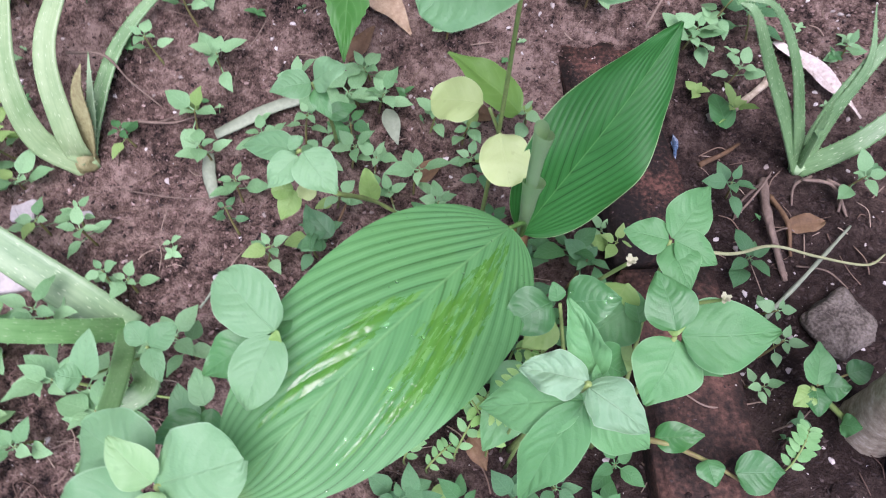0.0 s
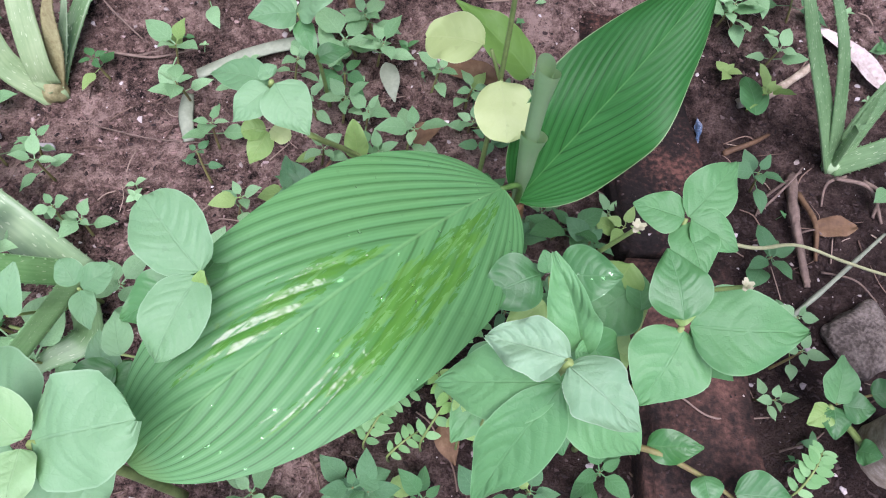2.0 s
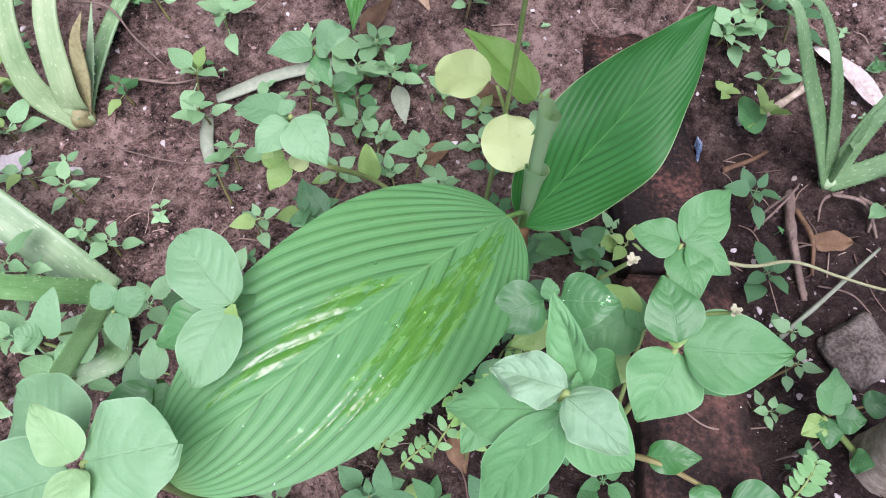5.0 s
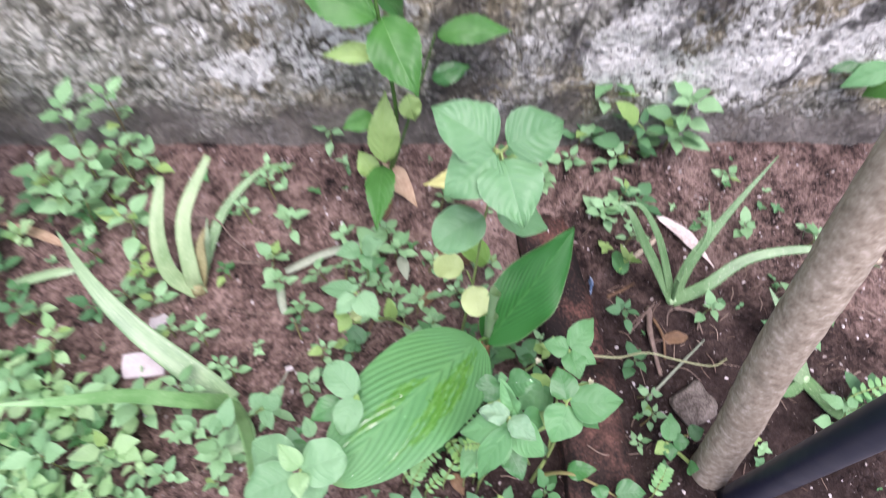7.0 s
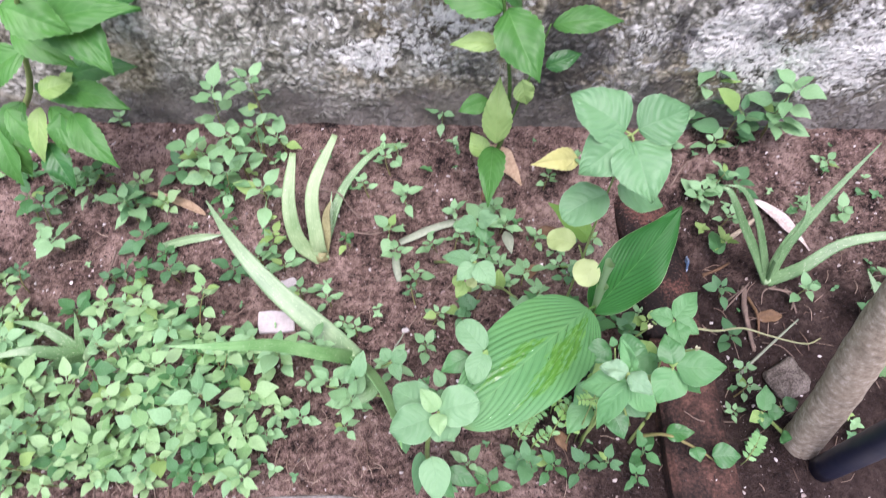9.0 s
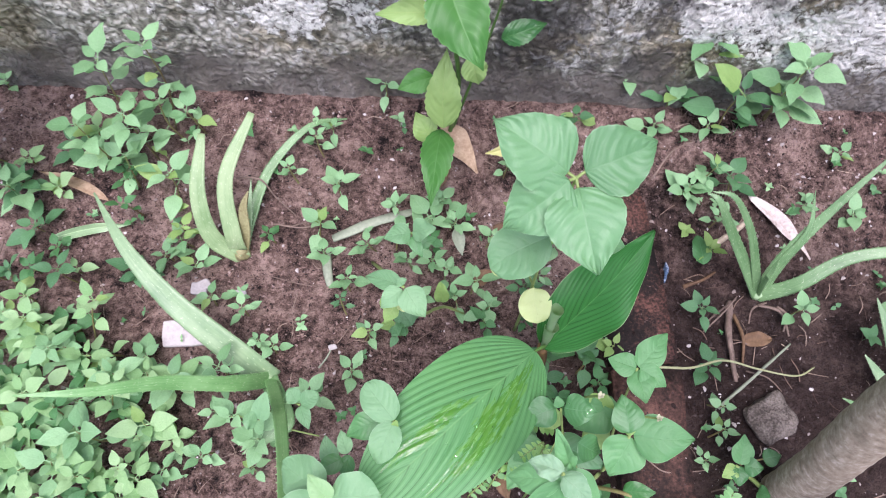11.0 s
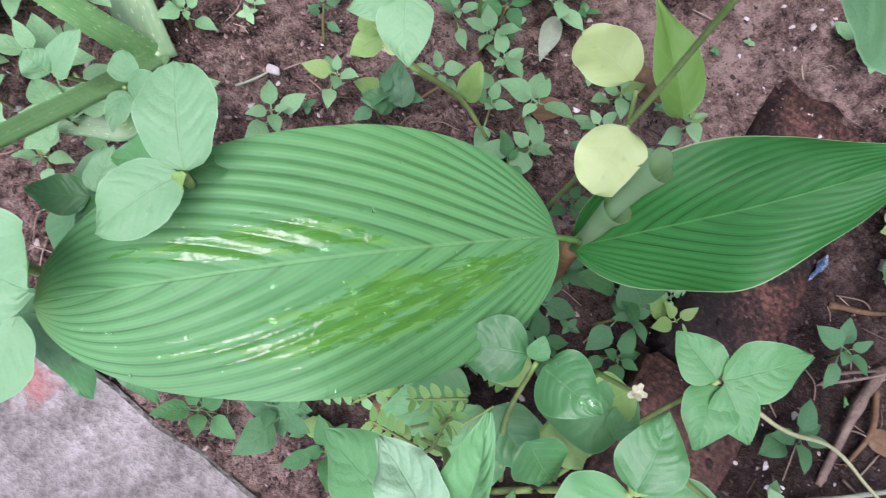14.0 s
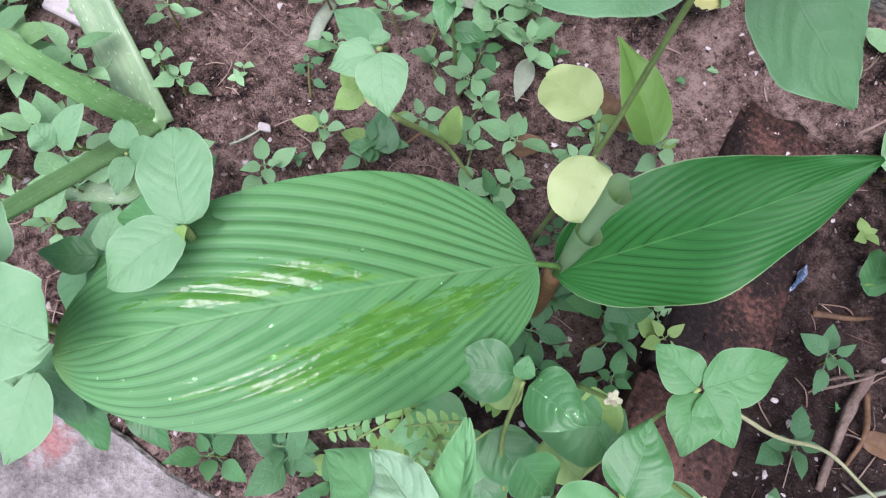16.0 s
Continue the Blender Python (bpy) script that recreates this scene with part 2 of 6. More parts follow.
def wall_material():
    """Old limewash worn through to dark, algae-stained plaster."""
    m, t, p = nodes_of("weathered_limewash")
    w = place(t)
    xyz = t.nodes.new("ShaderNodeSeparateXYZ")
    t.links.new(w, xyz.inputs[0])
    east = step(t, xyz.outputs[0], 0.12, 0.42)
    grain = noise_of(t, 420.0, 2.0, 0.6, w)
    flakes = noise_of(t, 70.0, 6.0, 0.75, w, 0.3)
    pebbly = t.nodes.new("ShaderNodeTexVoronoi")
    pebbly.feature = "SMOOTH_F1"
    pebbly.inputs["Scale"].default_value, pebbly.inputs["Smoothness"].default_value = 118.0, 0.3
    bent = t.nodes.new("ShaderNodeVectorMath")
    bent.operation = "MULTIPLY_ADD"
    cloud = t.nodes.new("ShaderNodeTexNoise")
    cloud.inputs["Scale"].default_value = 40.0
    t.links.new(w, cloud.inputs["Vector"])
    t.links.new(cloud.outputs["Color"], bent.inputs[0])
    bent.inputs[1].default_value = (0.02, 0.02, 0.02)
    t.links.new(w, bent.inputs[2])
    t.links.new(bent.outputs[0], pebbly.inputs["Vector"])
    knob = calc(t, "SUBTRACT", 1.0, step(t, pebbly.outputs["Distance"], 0.1, 0.72))
    # worn plaster: grey and tan; crevice shade painted in, knobs pale, hollows dark
    tone = calc(t, "MULTIPLY_ADD", knob, 0.22, calc(t, "MULTIPLY_ADD", noise_of(t, 22.0, 6.0, 0.7, w, 0.5), 0.55, calc(t, "MULTIPLY", flakes, 0.45)))
    grey = ramp(t, tone, [(0.38, (0.027, 0.029, 0.022)), (0.48, (0.148, 0.156, 0.118)), (0.58, (0.37, 0.385, 0.31)), (0.70, (0.62, 0.645, 0.555))])
    tan = ramp(t, tone, [(0.38, (0.036, 0.034, 0.022)), (0.50, (0.215, 0.198, 0.122)), (0.64, (0.49, 0.47, 0.335))])
    colour = mix(t, step(t, noise_of(t, 7.5, 4.0, 0.6, w, 0.4), 0.47, 0.60), grey, tan)
    # what is left of the whitewash, thicker towards the east
    cover = calc(t, "ADD", calc(t, "MULTIPLY_ADD", noise_of(t, 6.0, 5.0, 0.62, w, 0.9), 0.75, calc(t, "MULTIPLY", flakes, 0.62)), calc(t, "MULTIPLY_ADD", east, 0.025, calc(t, "MULTIPLY", knob, 0.06)))
    thick = 0.0
    for oval in ((0.368, 0.225, 0.080, 0.042, 58), (0.405, 0.345, 0.075, 0.045, 60), (0.545, 0.185, 0.120, 0.030, 6), (0.510, 0.345, 0.075, 0.035, 48), (-0.069, 0.178, 0.036, 0.026, 30), (-0.03, 0.30, 0.06, 0.03, 40), (0.66, 0.24, 0.09, 0.04, 20)):
        thick = calc(t, "MAXIMUM", thick, blotch_at(t, xyz, *oval))
    cover = calc(t, "MULTIPLY_ADD", thick, 0.135, cover)
    worn = step(t, cover, 0.760, 0.800)
    lime = ramp(t, calc(t, "MULTIPLY_ADD", grain, 0.3, calc(t, "MULTIPLY", flakes, 0.7)), [(0.36, (0.36, 0.385, 0.325)), (0.56, (0.82, 0.865, 0.775))])
    colour = mix(t, worn, colour, lime)
    # black mould in running blotches, heaviest behind the tall plant
    stretched = t.nodes.new("ShaderNodeVectorMath")
    stretched.operation = "MULTIPLY"
    t.links.new(w, stretched.inputs[0])
    stretched.inputs[1].default_value = (11.0, 1.0, 4.5)
    behind = calc(t, "MULTIPLY", step(t, xyz.outputs[0], 0.02, 0.13), calc(t, "SUBTRACT", 1.0, step(t, xyz.outputs[0], 0.20, 0.34)))
    for oval in ((0.405, 0.222, 0.062, 0.011, 47), (0.455, 0.300, 0.085, 0.022, 46), (0.335, 0.135, 0.070, 0.026, 14), (0.015, 0.365, 0.055, 0.022, -15), (0.535, 0.262, 0.075, 0.026, 36)):
        behind = calc(t, "MAXIMUM", behind, calc(t, "MULTIPLY", blotch_at(t, xyz, *oval), step(t, noise_of(t, 15.0, 4.0, 0.65, w, 0.5), 0.36, 0.62)))
    mould = step(t, calc(t, "MULTIPLY_ADD", behind, 0.13, calc(t, "MULTIPLY_ADD", flakes, 0.35, calc(t, "MULTIPLY", noise_of(t, 1.0, 6.0, 0.68, stretched.outputs[0], 0.5), 0.8))), 0.645, 0.745)
    colour = mix(t, calc(t, "MULTIPLY", mould, 0.78), colour, (0.030, 0.030, 0.028))
    pits = step(t, noise_of(t, 120.0, 4.0, 0.72, w, 0.2), 0.575, 0.655)
    colour = mix(t, calc(t, "MULTIPLY", pits, 0.72), colour, (0.030, 0.027, 0.023))
    # cracks in the thicker limewash
    slant_ = t.nodes.new("ShaderNodeTexVoronoi")
    slant_.feature = "DISTANCE_TO_EDGE"
    slant_.inputs["Scale"].default_value = 4.6
    rag = t.nodes.new("ShaderNodeVectorMath")
    rag.operation = "MULTIPLY_ADD"
    t.links.new(cloud.outputs["Color"], rag.inputs[0])
    rag.inputs[1].default_value = (0.05, 0.05, 0.05)
    t.links.new(w, rag.inputs[2])
    t.links.new(rag.outputs[0], slant_.inputs["Vector"])
    crack = calc(t, "MULTIPLY", calc(t, "SUBTRACT", 1.0, step(t, slant_.outputs["Distance"], 0.012, 0.05)), calc(t, "MULTIPLY", east, step(t, noise_of(t, 9.0, 3.0, 0.6, w), 0.44, 0.54)))
    colour = mix(t, calc(t, "MULTIPLY", crack, 0.85), colour, (0.022, 0.021, 0.019))
    # a band of smooth damp cement and splashed mud along the foot, with a ragged upper edge
    foot = calc(t, "MULTIPLY_ADD", noise_of(t, 8.0, 5.0, 0.65, w, 0.3), -0.20, xyz.outputs[2])
    splash = calc(t, "SUBTRACT", 1.0, step(t, foot, -0.012, 0.035))
    mud = ramp(t, calc(t, "MULTIPLY_ADD", flakes, 0.35, calc(t, "MULTIPLY", noise_of(t, 17.0, 5.0, 0.65, w), 0.65)), [(0.36, (0.050, 0.047, 0.039)), (0.52, (0.15, 0.142, 0.120)), (0.68, (0.29, 0.275, 0.235))])
    colour = mix(t, calc(t, "MULTIPLY", splash, 0.88), colour, mud)
    t.links.new(colour, p.inputs["Base Color"])
    p.inputs["Roughness"].default_value = 0.9
    relief = calc(t, "ADD", calc(t, "MULTIPLY_ADD", worn, 0.5, calc(t, "MULTIPLY", knob, 0.38)), calc(t, "ADD", calc(t, "MULTIPLY_ADD", grain, 0.25, flakes), calc(t, "MULTIPLY_ADD", pits, -0.4, calc(t, "MULTIPLY", crack, -0.8))))
    bump(t, p, calc(t, "MULTIPLY", relief, calc(t, "MULTIPLY_ADD", splash, -0.6, 1.0)), 1.0, 0.007)
    return m


SOIL = soil_material()
WALL = wall_material()
CONCRETE = rough_material("concrete", [(0.34, (0.055, 0.052, 0.045)), (0.46, (0.140, 0.134, 0.120)), (0.57, (0.235, 0.228, 0.207)), (0.70, (0.37, 0.36, 0.335))], 30.0, 0.85, 260.0, 1.0, 0.005)
ct_ = CONCRETE.node_tree
cp_ = ct_.nodes["Principled BSDF"]
old = cp_.inputs["Base Color"].links[0].from_socket
spot = ct_.nodes.new("ShaderNodeVectorMath")
spot.operation = "DISTANCE"
ct_.links.new(place(ct_), spot.inputs[0])
spot.inputs[1].default_value = (-0.003, 0.093, 0.005)
blot = calc(ct_, "SUBTRACT", 1.0, step(ct_, calc(ct_, "MULTIPLY_ADD", noise_of(ct_, 120.0, 4.0, 0.7), 0.03, spot.outputs["Value"]), 0.015, 0.032))
ct_.links.new(mix(ct_, calc(ct_, "MULTIPLY", blot, 0.55), old, (0.42, 0.10, 0.09)), cp_.inputs["Base Color"])
BRICK = rough_material("old_brick", [(0.42, (0.011, 0.0085, 0.007)), (0.50, (0.029, 0.0185, 0.0145)), (0.58, (0.070, 0.038, 0.028)), (0.68, (0.15, 0.080, 0.060))], 24.0, 0.85, 300.0, 0.9, 0.003)
BRICK_DARK = rough_material("mossy_brick", [(0.45, (0.006, 0.005, 0.004)), (0.545, (0.014, 0.010, 0.008)), (0.595, (0.042, 0.023, 0.017)), (0.67, (0.130, 0.062, 0.045))], 13.0, 0.8, 300.0, 0.9, 0.003)
STONE = rough_material("grey_stone", [(0.38, (0.062, 0.054, 0.043)), (0.5, (0.165, 0.148, 0.122)), (0.66, (0.30, 0.275, 0.235))], 60.0, 0.85, 500.0, 1.0, 0.004)
BARK, bt_, bp_ = nodes_of("bark")
bands = bt_.nodes.new("ShaderNodeVectorMath")
bands.operation = "MULTIPLY"
bt_.links.new(place(bt_), bands.inputs[0])
bands.inputs[1].default_value = (34.0, 34.0, 300.0)
rings = noise_of(bt_, 1.0, 3.0, 0.6, bands.outputs[0], 0.1)
mottle = noise_of(bt_, 150.0, 6.0, 0.7, place(bt_))
grey = ramp(bt_, calc(bt_, "MULTIPLY_ADD", rings, 0.22, calc(bt_, "MULTIPLY", mottle, 0.78)), [(0.33, (0.190, 0.155, 0.108)), (0.46, (0.34, 0.297, 0.212)), (0.55, (0.44, 0.395, 0.290)), (0.64, (0.61, 0.56, 0.45))])
patch = step(bt_, noise_of(bt_, 24.0, 3.0, 0.6, place(bt_)), 0.5, 0.66)
bt_.links.new(mix(bt_, calc(bt_, "MULTIPLY", patch, 0.35), grey, (0.30, 0.25, 0.17)), bp_.inputs["Base Color"])
bp_.inputs["Roughness"].default_value = 0.85
bump(bt_, bp_, calc(bt_, "MULTIPLY_ADD", rings, 0.6, mottle), 0.35, 0.0008)
DEAD = rough_material("dead_leaf", [(0.3, (0.19, 0.12, 0.065)), (0.6, (0.46, 0.36, 0.24)), (0.8, (0.62, 0.54, 0.42))], 60.0, 0.75, 300.0)
RUST = rough_material("brown_dead_leaf", [(0.3, (0.065, 0.038, 0.024)), (0.6, (0.17, 0.108, 0.058)), (0.8, (0.28, 0.20, 0.115))], 60.0, 0.7, 300.0)
BLEACHED = rough_material("bleached_dead_leaf", [(0.34, (0.12, 0.09, 0.065)), (0.44, (0.48, 0.42, 0.36)), (0.6, (0.70, 0.65, 0.60))], 45.0, 0.7, 300.0)
STRAW = rough_material("dry_twig", [(0.3, (0.10, 0.075, 0.06)), (0.7, (0.29, 0.225, 0.175))], 80.0, 0.8, 400.0, 0.9, 0.003)
HUSK = rough_material("dead_aloe_skin", [(0.3, (0.17, 0.215, 0.15)), (0.6, (0.30, 0.36, 0.255)), (0.8, (0.42, 0.47, 0.36))], 50.0, 0.6, 250.0)
CHALK = rough_material("white_fragment", [(0.3, (0.32, 0.31, 0.29)), (0.7, (0.56, 0.545, 0.53))], 60.0, 0.7, 300.0)
BLUE = rough_material("blue_plastic", [(0.42, (0.02, 0.035, 0.055)), (0.52, (0.055, 0.11, 0.19)), (0.60, (0.30, 0.35, 0.40))], 160.0, 0.5)
PETAL = rough_material("dry_white_flower", [(0.3, (0.20, 0.25, 0.12)), (0.7, (0.45, 0.46, 0.32))], 200.0, 0.7)
GREENSTEM = rough_material("green_stem", [(0.3, (0.035, 0.10, 0.02)), (0.6, (0.075, 0.18, 0.04)), (0.8, (0.13, 0.25, 0.07))], 60.0, 0.45, 300.0, 0.3, 0.0008)
STALK = rough_material("pale_green_stem", [(0.3, (0.13, 0.22, 0.06)), (0.6, (0.24, 0.34, 0.11)), (0.8, (0.36, 0.44, 0.18))], 60.0, 0.5, 300.0, 0.3, 0.0008)
PALESTEM = rough_material("dry_pale_stem", [(0.3, (0.24, 0.28, 0.13)), (0.6, (0.38, 0.42, 0.23)), (0.8, (0.50, 0.52, 0.34))], 60.0, 0.6, 300.0, 0.3, 0.0008)
WEEDSTEM = rough_material("reddish_weed_stem", [(0.3, (0.16, 0.09, 0.05)), (0.7, (0.22, 0.28, 0.09))], 60.0, 0.55)
CROWN = rough_material("aloe_leaf_base", [(0.3, (0.15, 0.13, 0.055)), (0.6, (0.29, 0.30, 0.145)), (0.8, (0.36, 0.43, 0.23))], 50.0, 0.6)
SHEATH = rough_material("brown_green_sheath", [(0.3, (0.10, 0.05, 0.03)), (0.6, (0.20, 0.14, 0.05)), (0.8, (0.20, 0.28, 0.09))], 40.0, 0.5)
WATER, wt_, wp_ = nodes_of("water")
wp_.inputs["Base Color"].default_value = (1, 1, 1, 1)
wp_.inputs["Roughness"].default_value, wp_.inputs["IOR"].default_value, wp_.inputs["Transmission Weight"].default_value = 0.03, 1.33, 1.0

PIPE, pt_, pp_ = nodes_of("black_pvc")
scuff = step(pt_, noise_of(pt_, 160.0, 4.0, 0.7), 0.62, 0.74)
pt_.links.new(mix(pt_, calc(pt_, "MULTIPLY", scuff, 0.12), (0.012, 0.019, 0.042), (0.12, 0.13, 0.16)), pp_.inputs["Base Color"])
pt_.links.new(calc(pt_, "MULTIPLY_ADD", noise_of(pt_, 40.0), 0.25, 0.28), pp_.inputs["Roughness"])
pp_.inputs["Specular IOR Level"].default_value = 0.3

TURMERIC = leaf_material("turmeric_leaf", (0.053, 0.212, 0.060), (0.087, 0.290, 0.098), (0.17, 0.40, 0.15), 11.0, 0.7, 0.50, 0.22, 1.0, 0.5, 0.0006, (0.118, 0.345, 0.122), 0.022)
TURMERIC_DARK = leaf_material("turmeric_young_leaf", (0.007, 0.088, 0.014), (0.018, 0.140, 0.025), (0.085, 0.27, 0.07), 11.0, 0.7, 0.5, 0.15, 0.0, 0.5, 0.0004, (0.026, 0.168, 0.034), 0.022, 0.25)
ROLLED = leaf_material("rolled_leaf", (0.24, 0.45, 0.21), (0.35, 0.56, 0.30), (0.37, 0.58, 0.32), 2.0, 0.1, 0.5, 0.4, 0.0, 0.1, 0.0003)
PALE = leaf_material("pale_green_leaf", (0.066, 0.236, 0.076), (0.130, 0.362, 0.136), (0.23, 0.46, 0.22), 6.0, 0.36, 0.55, 0.22, 0.0, 0.12, 0.0009)
MINT = leaf_material("mint_green_leaf", (0.088, 0.250, 0.100), (0.160, 0.380, 0.168), (0.25, 0.47, 0.25), 6.0, 0.36, 0.5, 0.22, 0.0, 0.12, 0.0009)
LIGHT = leaf_material("light_green_leaf", (0.105, 0.275, 0.115), (0.198, 0.415, 0.200), (0.30, 0.51, 0.30), 6.0, 0.36, 0.6, 0.22, 0.0, 0.12, 0.0009)
YOUNG = leaf_material("pale_young_leaf", (0.20, 0.41, 0.165), (0.30, 0.53, 0.245), (0.38, 0.60, 0.33), 6.0, 0.3, 0.6, 0.25, 0.0, 0.15, 0.0008)
SILVER = leaf_material("young_silvery_leaf", (0.145, 0.32, 0.16), (0.235, 0.43, 0.245), (0.46, 0.60, 0.43), 6.0, 0.36, 0.65, 0.2, 0.0, 0.12, 0.0009)
MID = leaf_material("mid_green_leaf", (0.036, 0.160, 0.046), (0.080, 0.265, 0.088), (0.15, 0.35, 0.16), 7.0, 0.3, 0.45, 0.22, 0.0, 0.35, 0.0006)
DEEP = leaf_material("deep_green_leaf", (0.016, 0.115, 0.026), (0.042, 0.20, 0.045), (0.11, 0.29, 0.09), 7.0, 0.28, 0.42, 0.22, 0.0, 0.45)
YELLOW = leaf_material("yellowing_leaf", (0.39, 0.55, 0.19), (0.53, 0.68, 0.30), (0.58, 0.70, 0.35), 6.0, 0.3, 0.55, 0.25, 0.0, 0.15, 0.0003)
GOLD = leaf_material("gold_dying_leaf", (0.46, 0.50, 0.12), (0.62, 0.66, 0.26), (0.62, 0.60, 0.28), 6.0, 0.3, 0.55, 0.25, 0.0, 0.3)
BACKLIT = leaf_material("backlit_leaf", (0.12, 0.29, 0.05), (0.19, 0.38, 0.085), (0.25, 0.44, 0.13), 6.0, 0.3, 0.5, 0.35, 0.0, 0.25, 0.0004)
LIME = leaf_material("lime_leaf", (0.18, 0.36, 0.085), (0.29, 0.49, 0.15), (0.36, 0.52, 0.18), 6.0, 0.3, 0.55, 0.28, 0.0, 0.35)
WEED = leaf_material("weed_leaf", (0.115, 0.31, 0.120), (0.285, 0.55, 0.265), (0.34, 0.58, 0.32), 6.0, 0.3, 0.5, 0.25, 0.0, 0.3)
CARPET = leaf_material("carpet_weed_leaf", (0.160, 0.39, 0.125), (0.36, 0.605, 0.290), (0.41, 0.64, 0.34), 6.0, 0.3, 0.55, 0.28, 0.0, 0.3)
FRESH = leaf_material("fresh_green_leaf", (0.038, 0.185, 0.030), (0.085, 0.30, 0.060), (0.16, 0.38, 0.12), 8.0, 0.35, 0.52, 0.25, 0.0, 0.35, 0.0006)
FEATHER = leaf_material("feathery_leaflet", (0.13, 0.39, 0.12), (0.27, 0.57, 0.23), (0.33, 0.60, 0.28), 6.0, 0.3, 0.5, 0.3, 0.0, 0.2, 0.0002)
FEATHER_LIME = leaf_material("young_feathery_leaflet", (0.18, 0.46, 0.11), (0.37, 0.65, 0.21), (0.45, 0.70, 0.28), 6.0, 0.3, 0.5, 0.3, 0.0, 0.2, 0.0002)
TEAL = leaf_material("bluish_weed_leaf", (0.043, 0.160, 0.062), (0.100, 0.275, 0.112), (0.16, 0.34, 0.16), 6.0, 0.3, 0.5, 0.2, 0.0, 0.3)


def aloe_material(name, dark, light, specks):
    """Smooth fleshy skin with pale dashes along the leaf and a light margin."""
    m, t, p = nodes_of(name)
    uv = t.nodes.new("ShaderNodeSeparateXYZ")
    t.links.new(coords(t, "UV"), uv.inputs[0])
    along = t.nodes.new("ShaderNodeCombineXYZ")
    t.links.new(calc(t, "MULTIPLY", uv.outputs[0], 46.0), along.inputs[0])
    t.links.new(calc(t, "MULTIPLY", uv.outputs[1], 210.0), along.inputs[1])
    lines = t.nodes.new("ShaderNodeCombineXYZ")
    t.links.new(calc(t, "MULTIPLY", uv.outputs[0], 30.0), lines.inputs[0])
    t.links.new(calc(t, "MULTIPLY", uv.outputs[1], 18.0), lines.inputs[1])
    blend = calc(t, "MULTIPLY_ADD", noise_of(t, 26.0, 4.0, 0.6), 0.65, calc(t, "MULTIPLY", noise_of(t, 1.0, 3.0, 0.5, lines.outputs[0]), 0.35))
    colour = ramp(t, blend, [(0.35, dark), (0.65, light)])
    dashes = step(t, noise_of(t, 1.0, 1.0, 0.4, along.outputs[0]), 0.66, 0.72)
    colour = mix(t, calc(t, "MULTIPLY", dashes, specks * 1.5), colour, (0.52, 0.64, 0.42))
    rim = step(t, calc(t, "ABSOLUTE", calc(t, "COSINE", calc(t, "MULTIPLY", uv.outputs[0], 2 * math.pi))), 0.965, 0.995)
    colour = mix(t, calc(t, "MULTIPLY", rim, 0.45), colour, tuple(min(0.8, 1.7 * c + 0.05) for c in light))
    t.links.new(colour, p.inputs["Base Color"])
    p.inputs["Roughness"].default_value, p.inputs["Specular IOR Level"].default_value = 0.40, 0.42
    bump(t, p, calc(t, "ADD", calc(t, "MULTIPLY", noise_of(t, 240.0, 2.0), 0.4), calc(t, "MULTIPLY", noise_of(t, 60.0, 2.0), 1.2)), 0.4, 0.001)
    return m


ALOE = aloe_material("aloe_green", (0.070, 0.175, 0.060), (0.175, 0.330, 0.145), 0.42)
ALOE_MID = aloe_material("aloe_mid_green", (0.095, 0.27, 0.075), (0.20, 0.42, 0.16), 0.35)
ALOE_PALE = aloe_material("aloe_pale", (0.15, 0.275, 0.110), (0.295, 0.42, 0.215), 0.35)
ALOE_GREY = aloe_material("aloe_grey_green", (0.125, 0.245, 0.115), (0.25, 0.385, 0.205), 0.32)


# ---- builders ----
def link_mesh(name, bm, material, smooth=True):
    data = bpy.data.meshes.new(name)
    bm.to_mesh(data)
    bm.free()
    if smooth:
        data.shade_smooth()
    data.materials.append(material)
    return data


def thing(name, at, label, category, group=""):
    """An empty at a thing's foot."""
    ob = new(name)
    ob.empty_display_size = 0.02
    ob.location = at
    return tagged(ob, label, category, group)


def under(name, data, parent, m=None, label=""):
    """Links a mesh as a part under a thing; m is its pose in the world."""
    ob = new(name, data)
    top = parent
    shift = Vector((0, 0, 0))
    while top:
        shift += top.location
        top = top.parent
    ob.parent = parent
    ob.matrix_basis = Matrix.Translation(-shift) @ (m or Matrix())
    if label:
        tagged(ob, label)
    return ob


def part(name, bm, material, parent, label="", m=None, smooth=True):
    return under(name, link_mesh(name, bm, material, smooth), parent, m, label)


def single(name, bm, material, at, label, category, group="", kind="", smooth=True):
    """A thing of one mesh, built in the world round its place."""
    bmesh.ops.translate(bm, verts=bm.verts, vec=-Vector(at))
    ob = new(name, link_mesh(name, bm, material, smooth))
    ob.location = at
    return tagged(ob, label, category, group, kind)


SHAPES = {"ovate": (0.58, 1.10), "broad": (0.8, 1.02), "round": (0.5, 0.52), "lance": (0.8, 1.3), "ellipse": (0.54, 0.73), "young": (0.62, 0.98), "turmeric": (0.5, 0.56), "drop": (0.5, 1.25)}


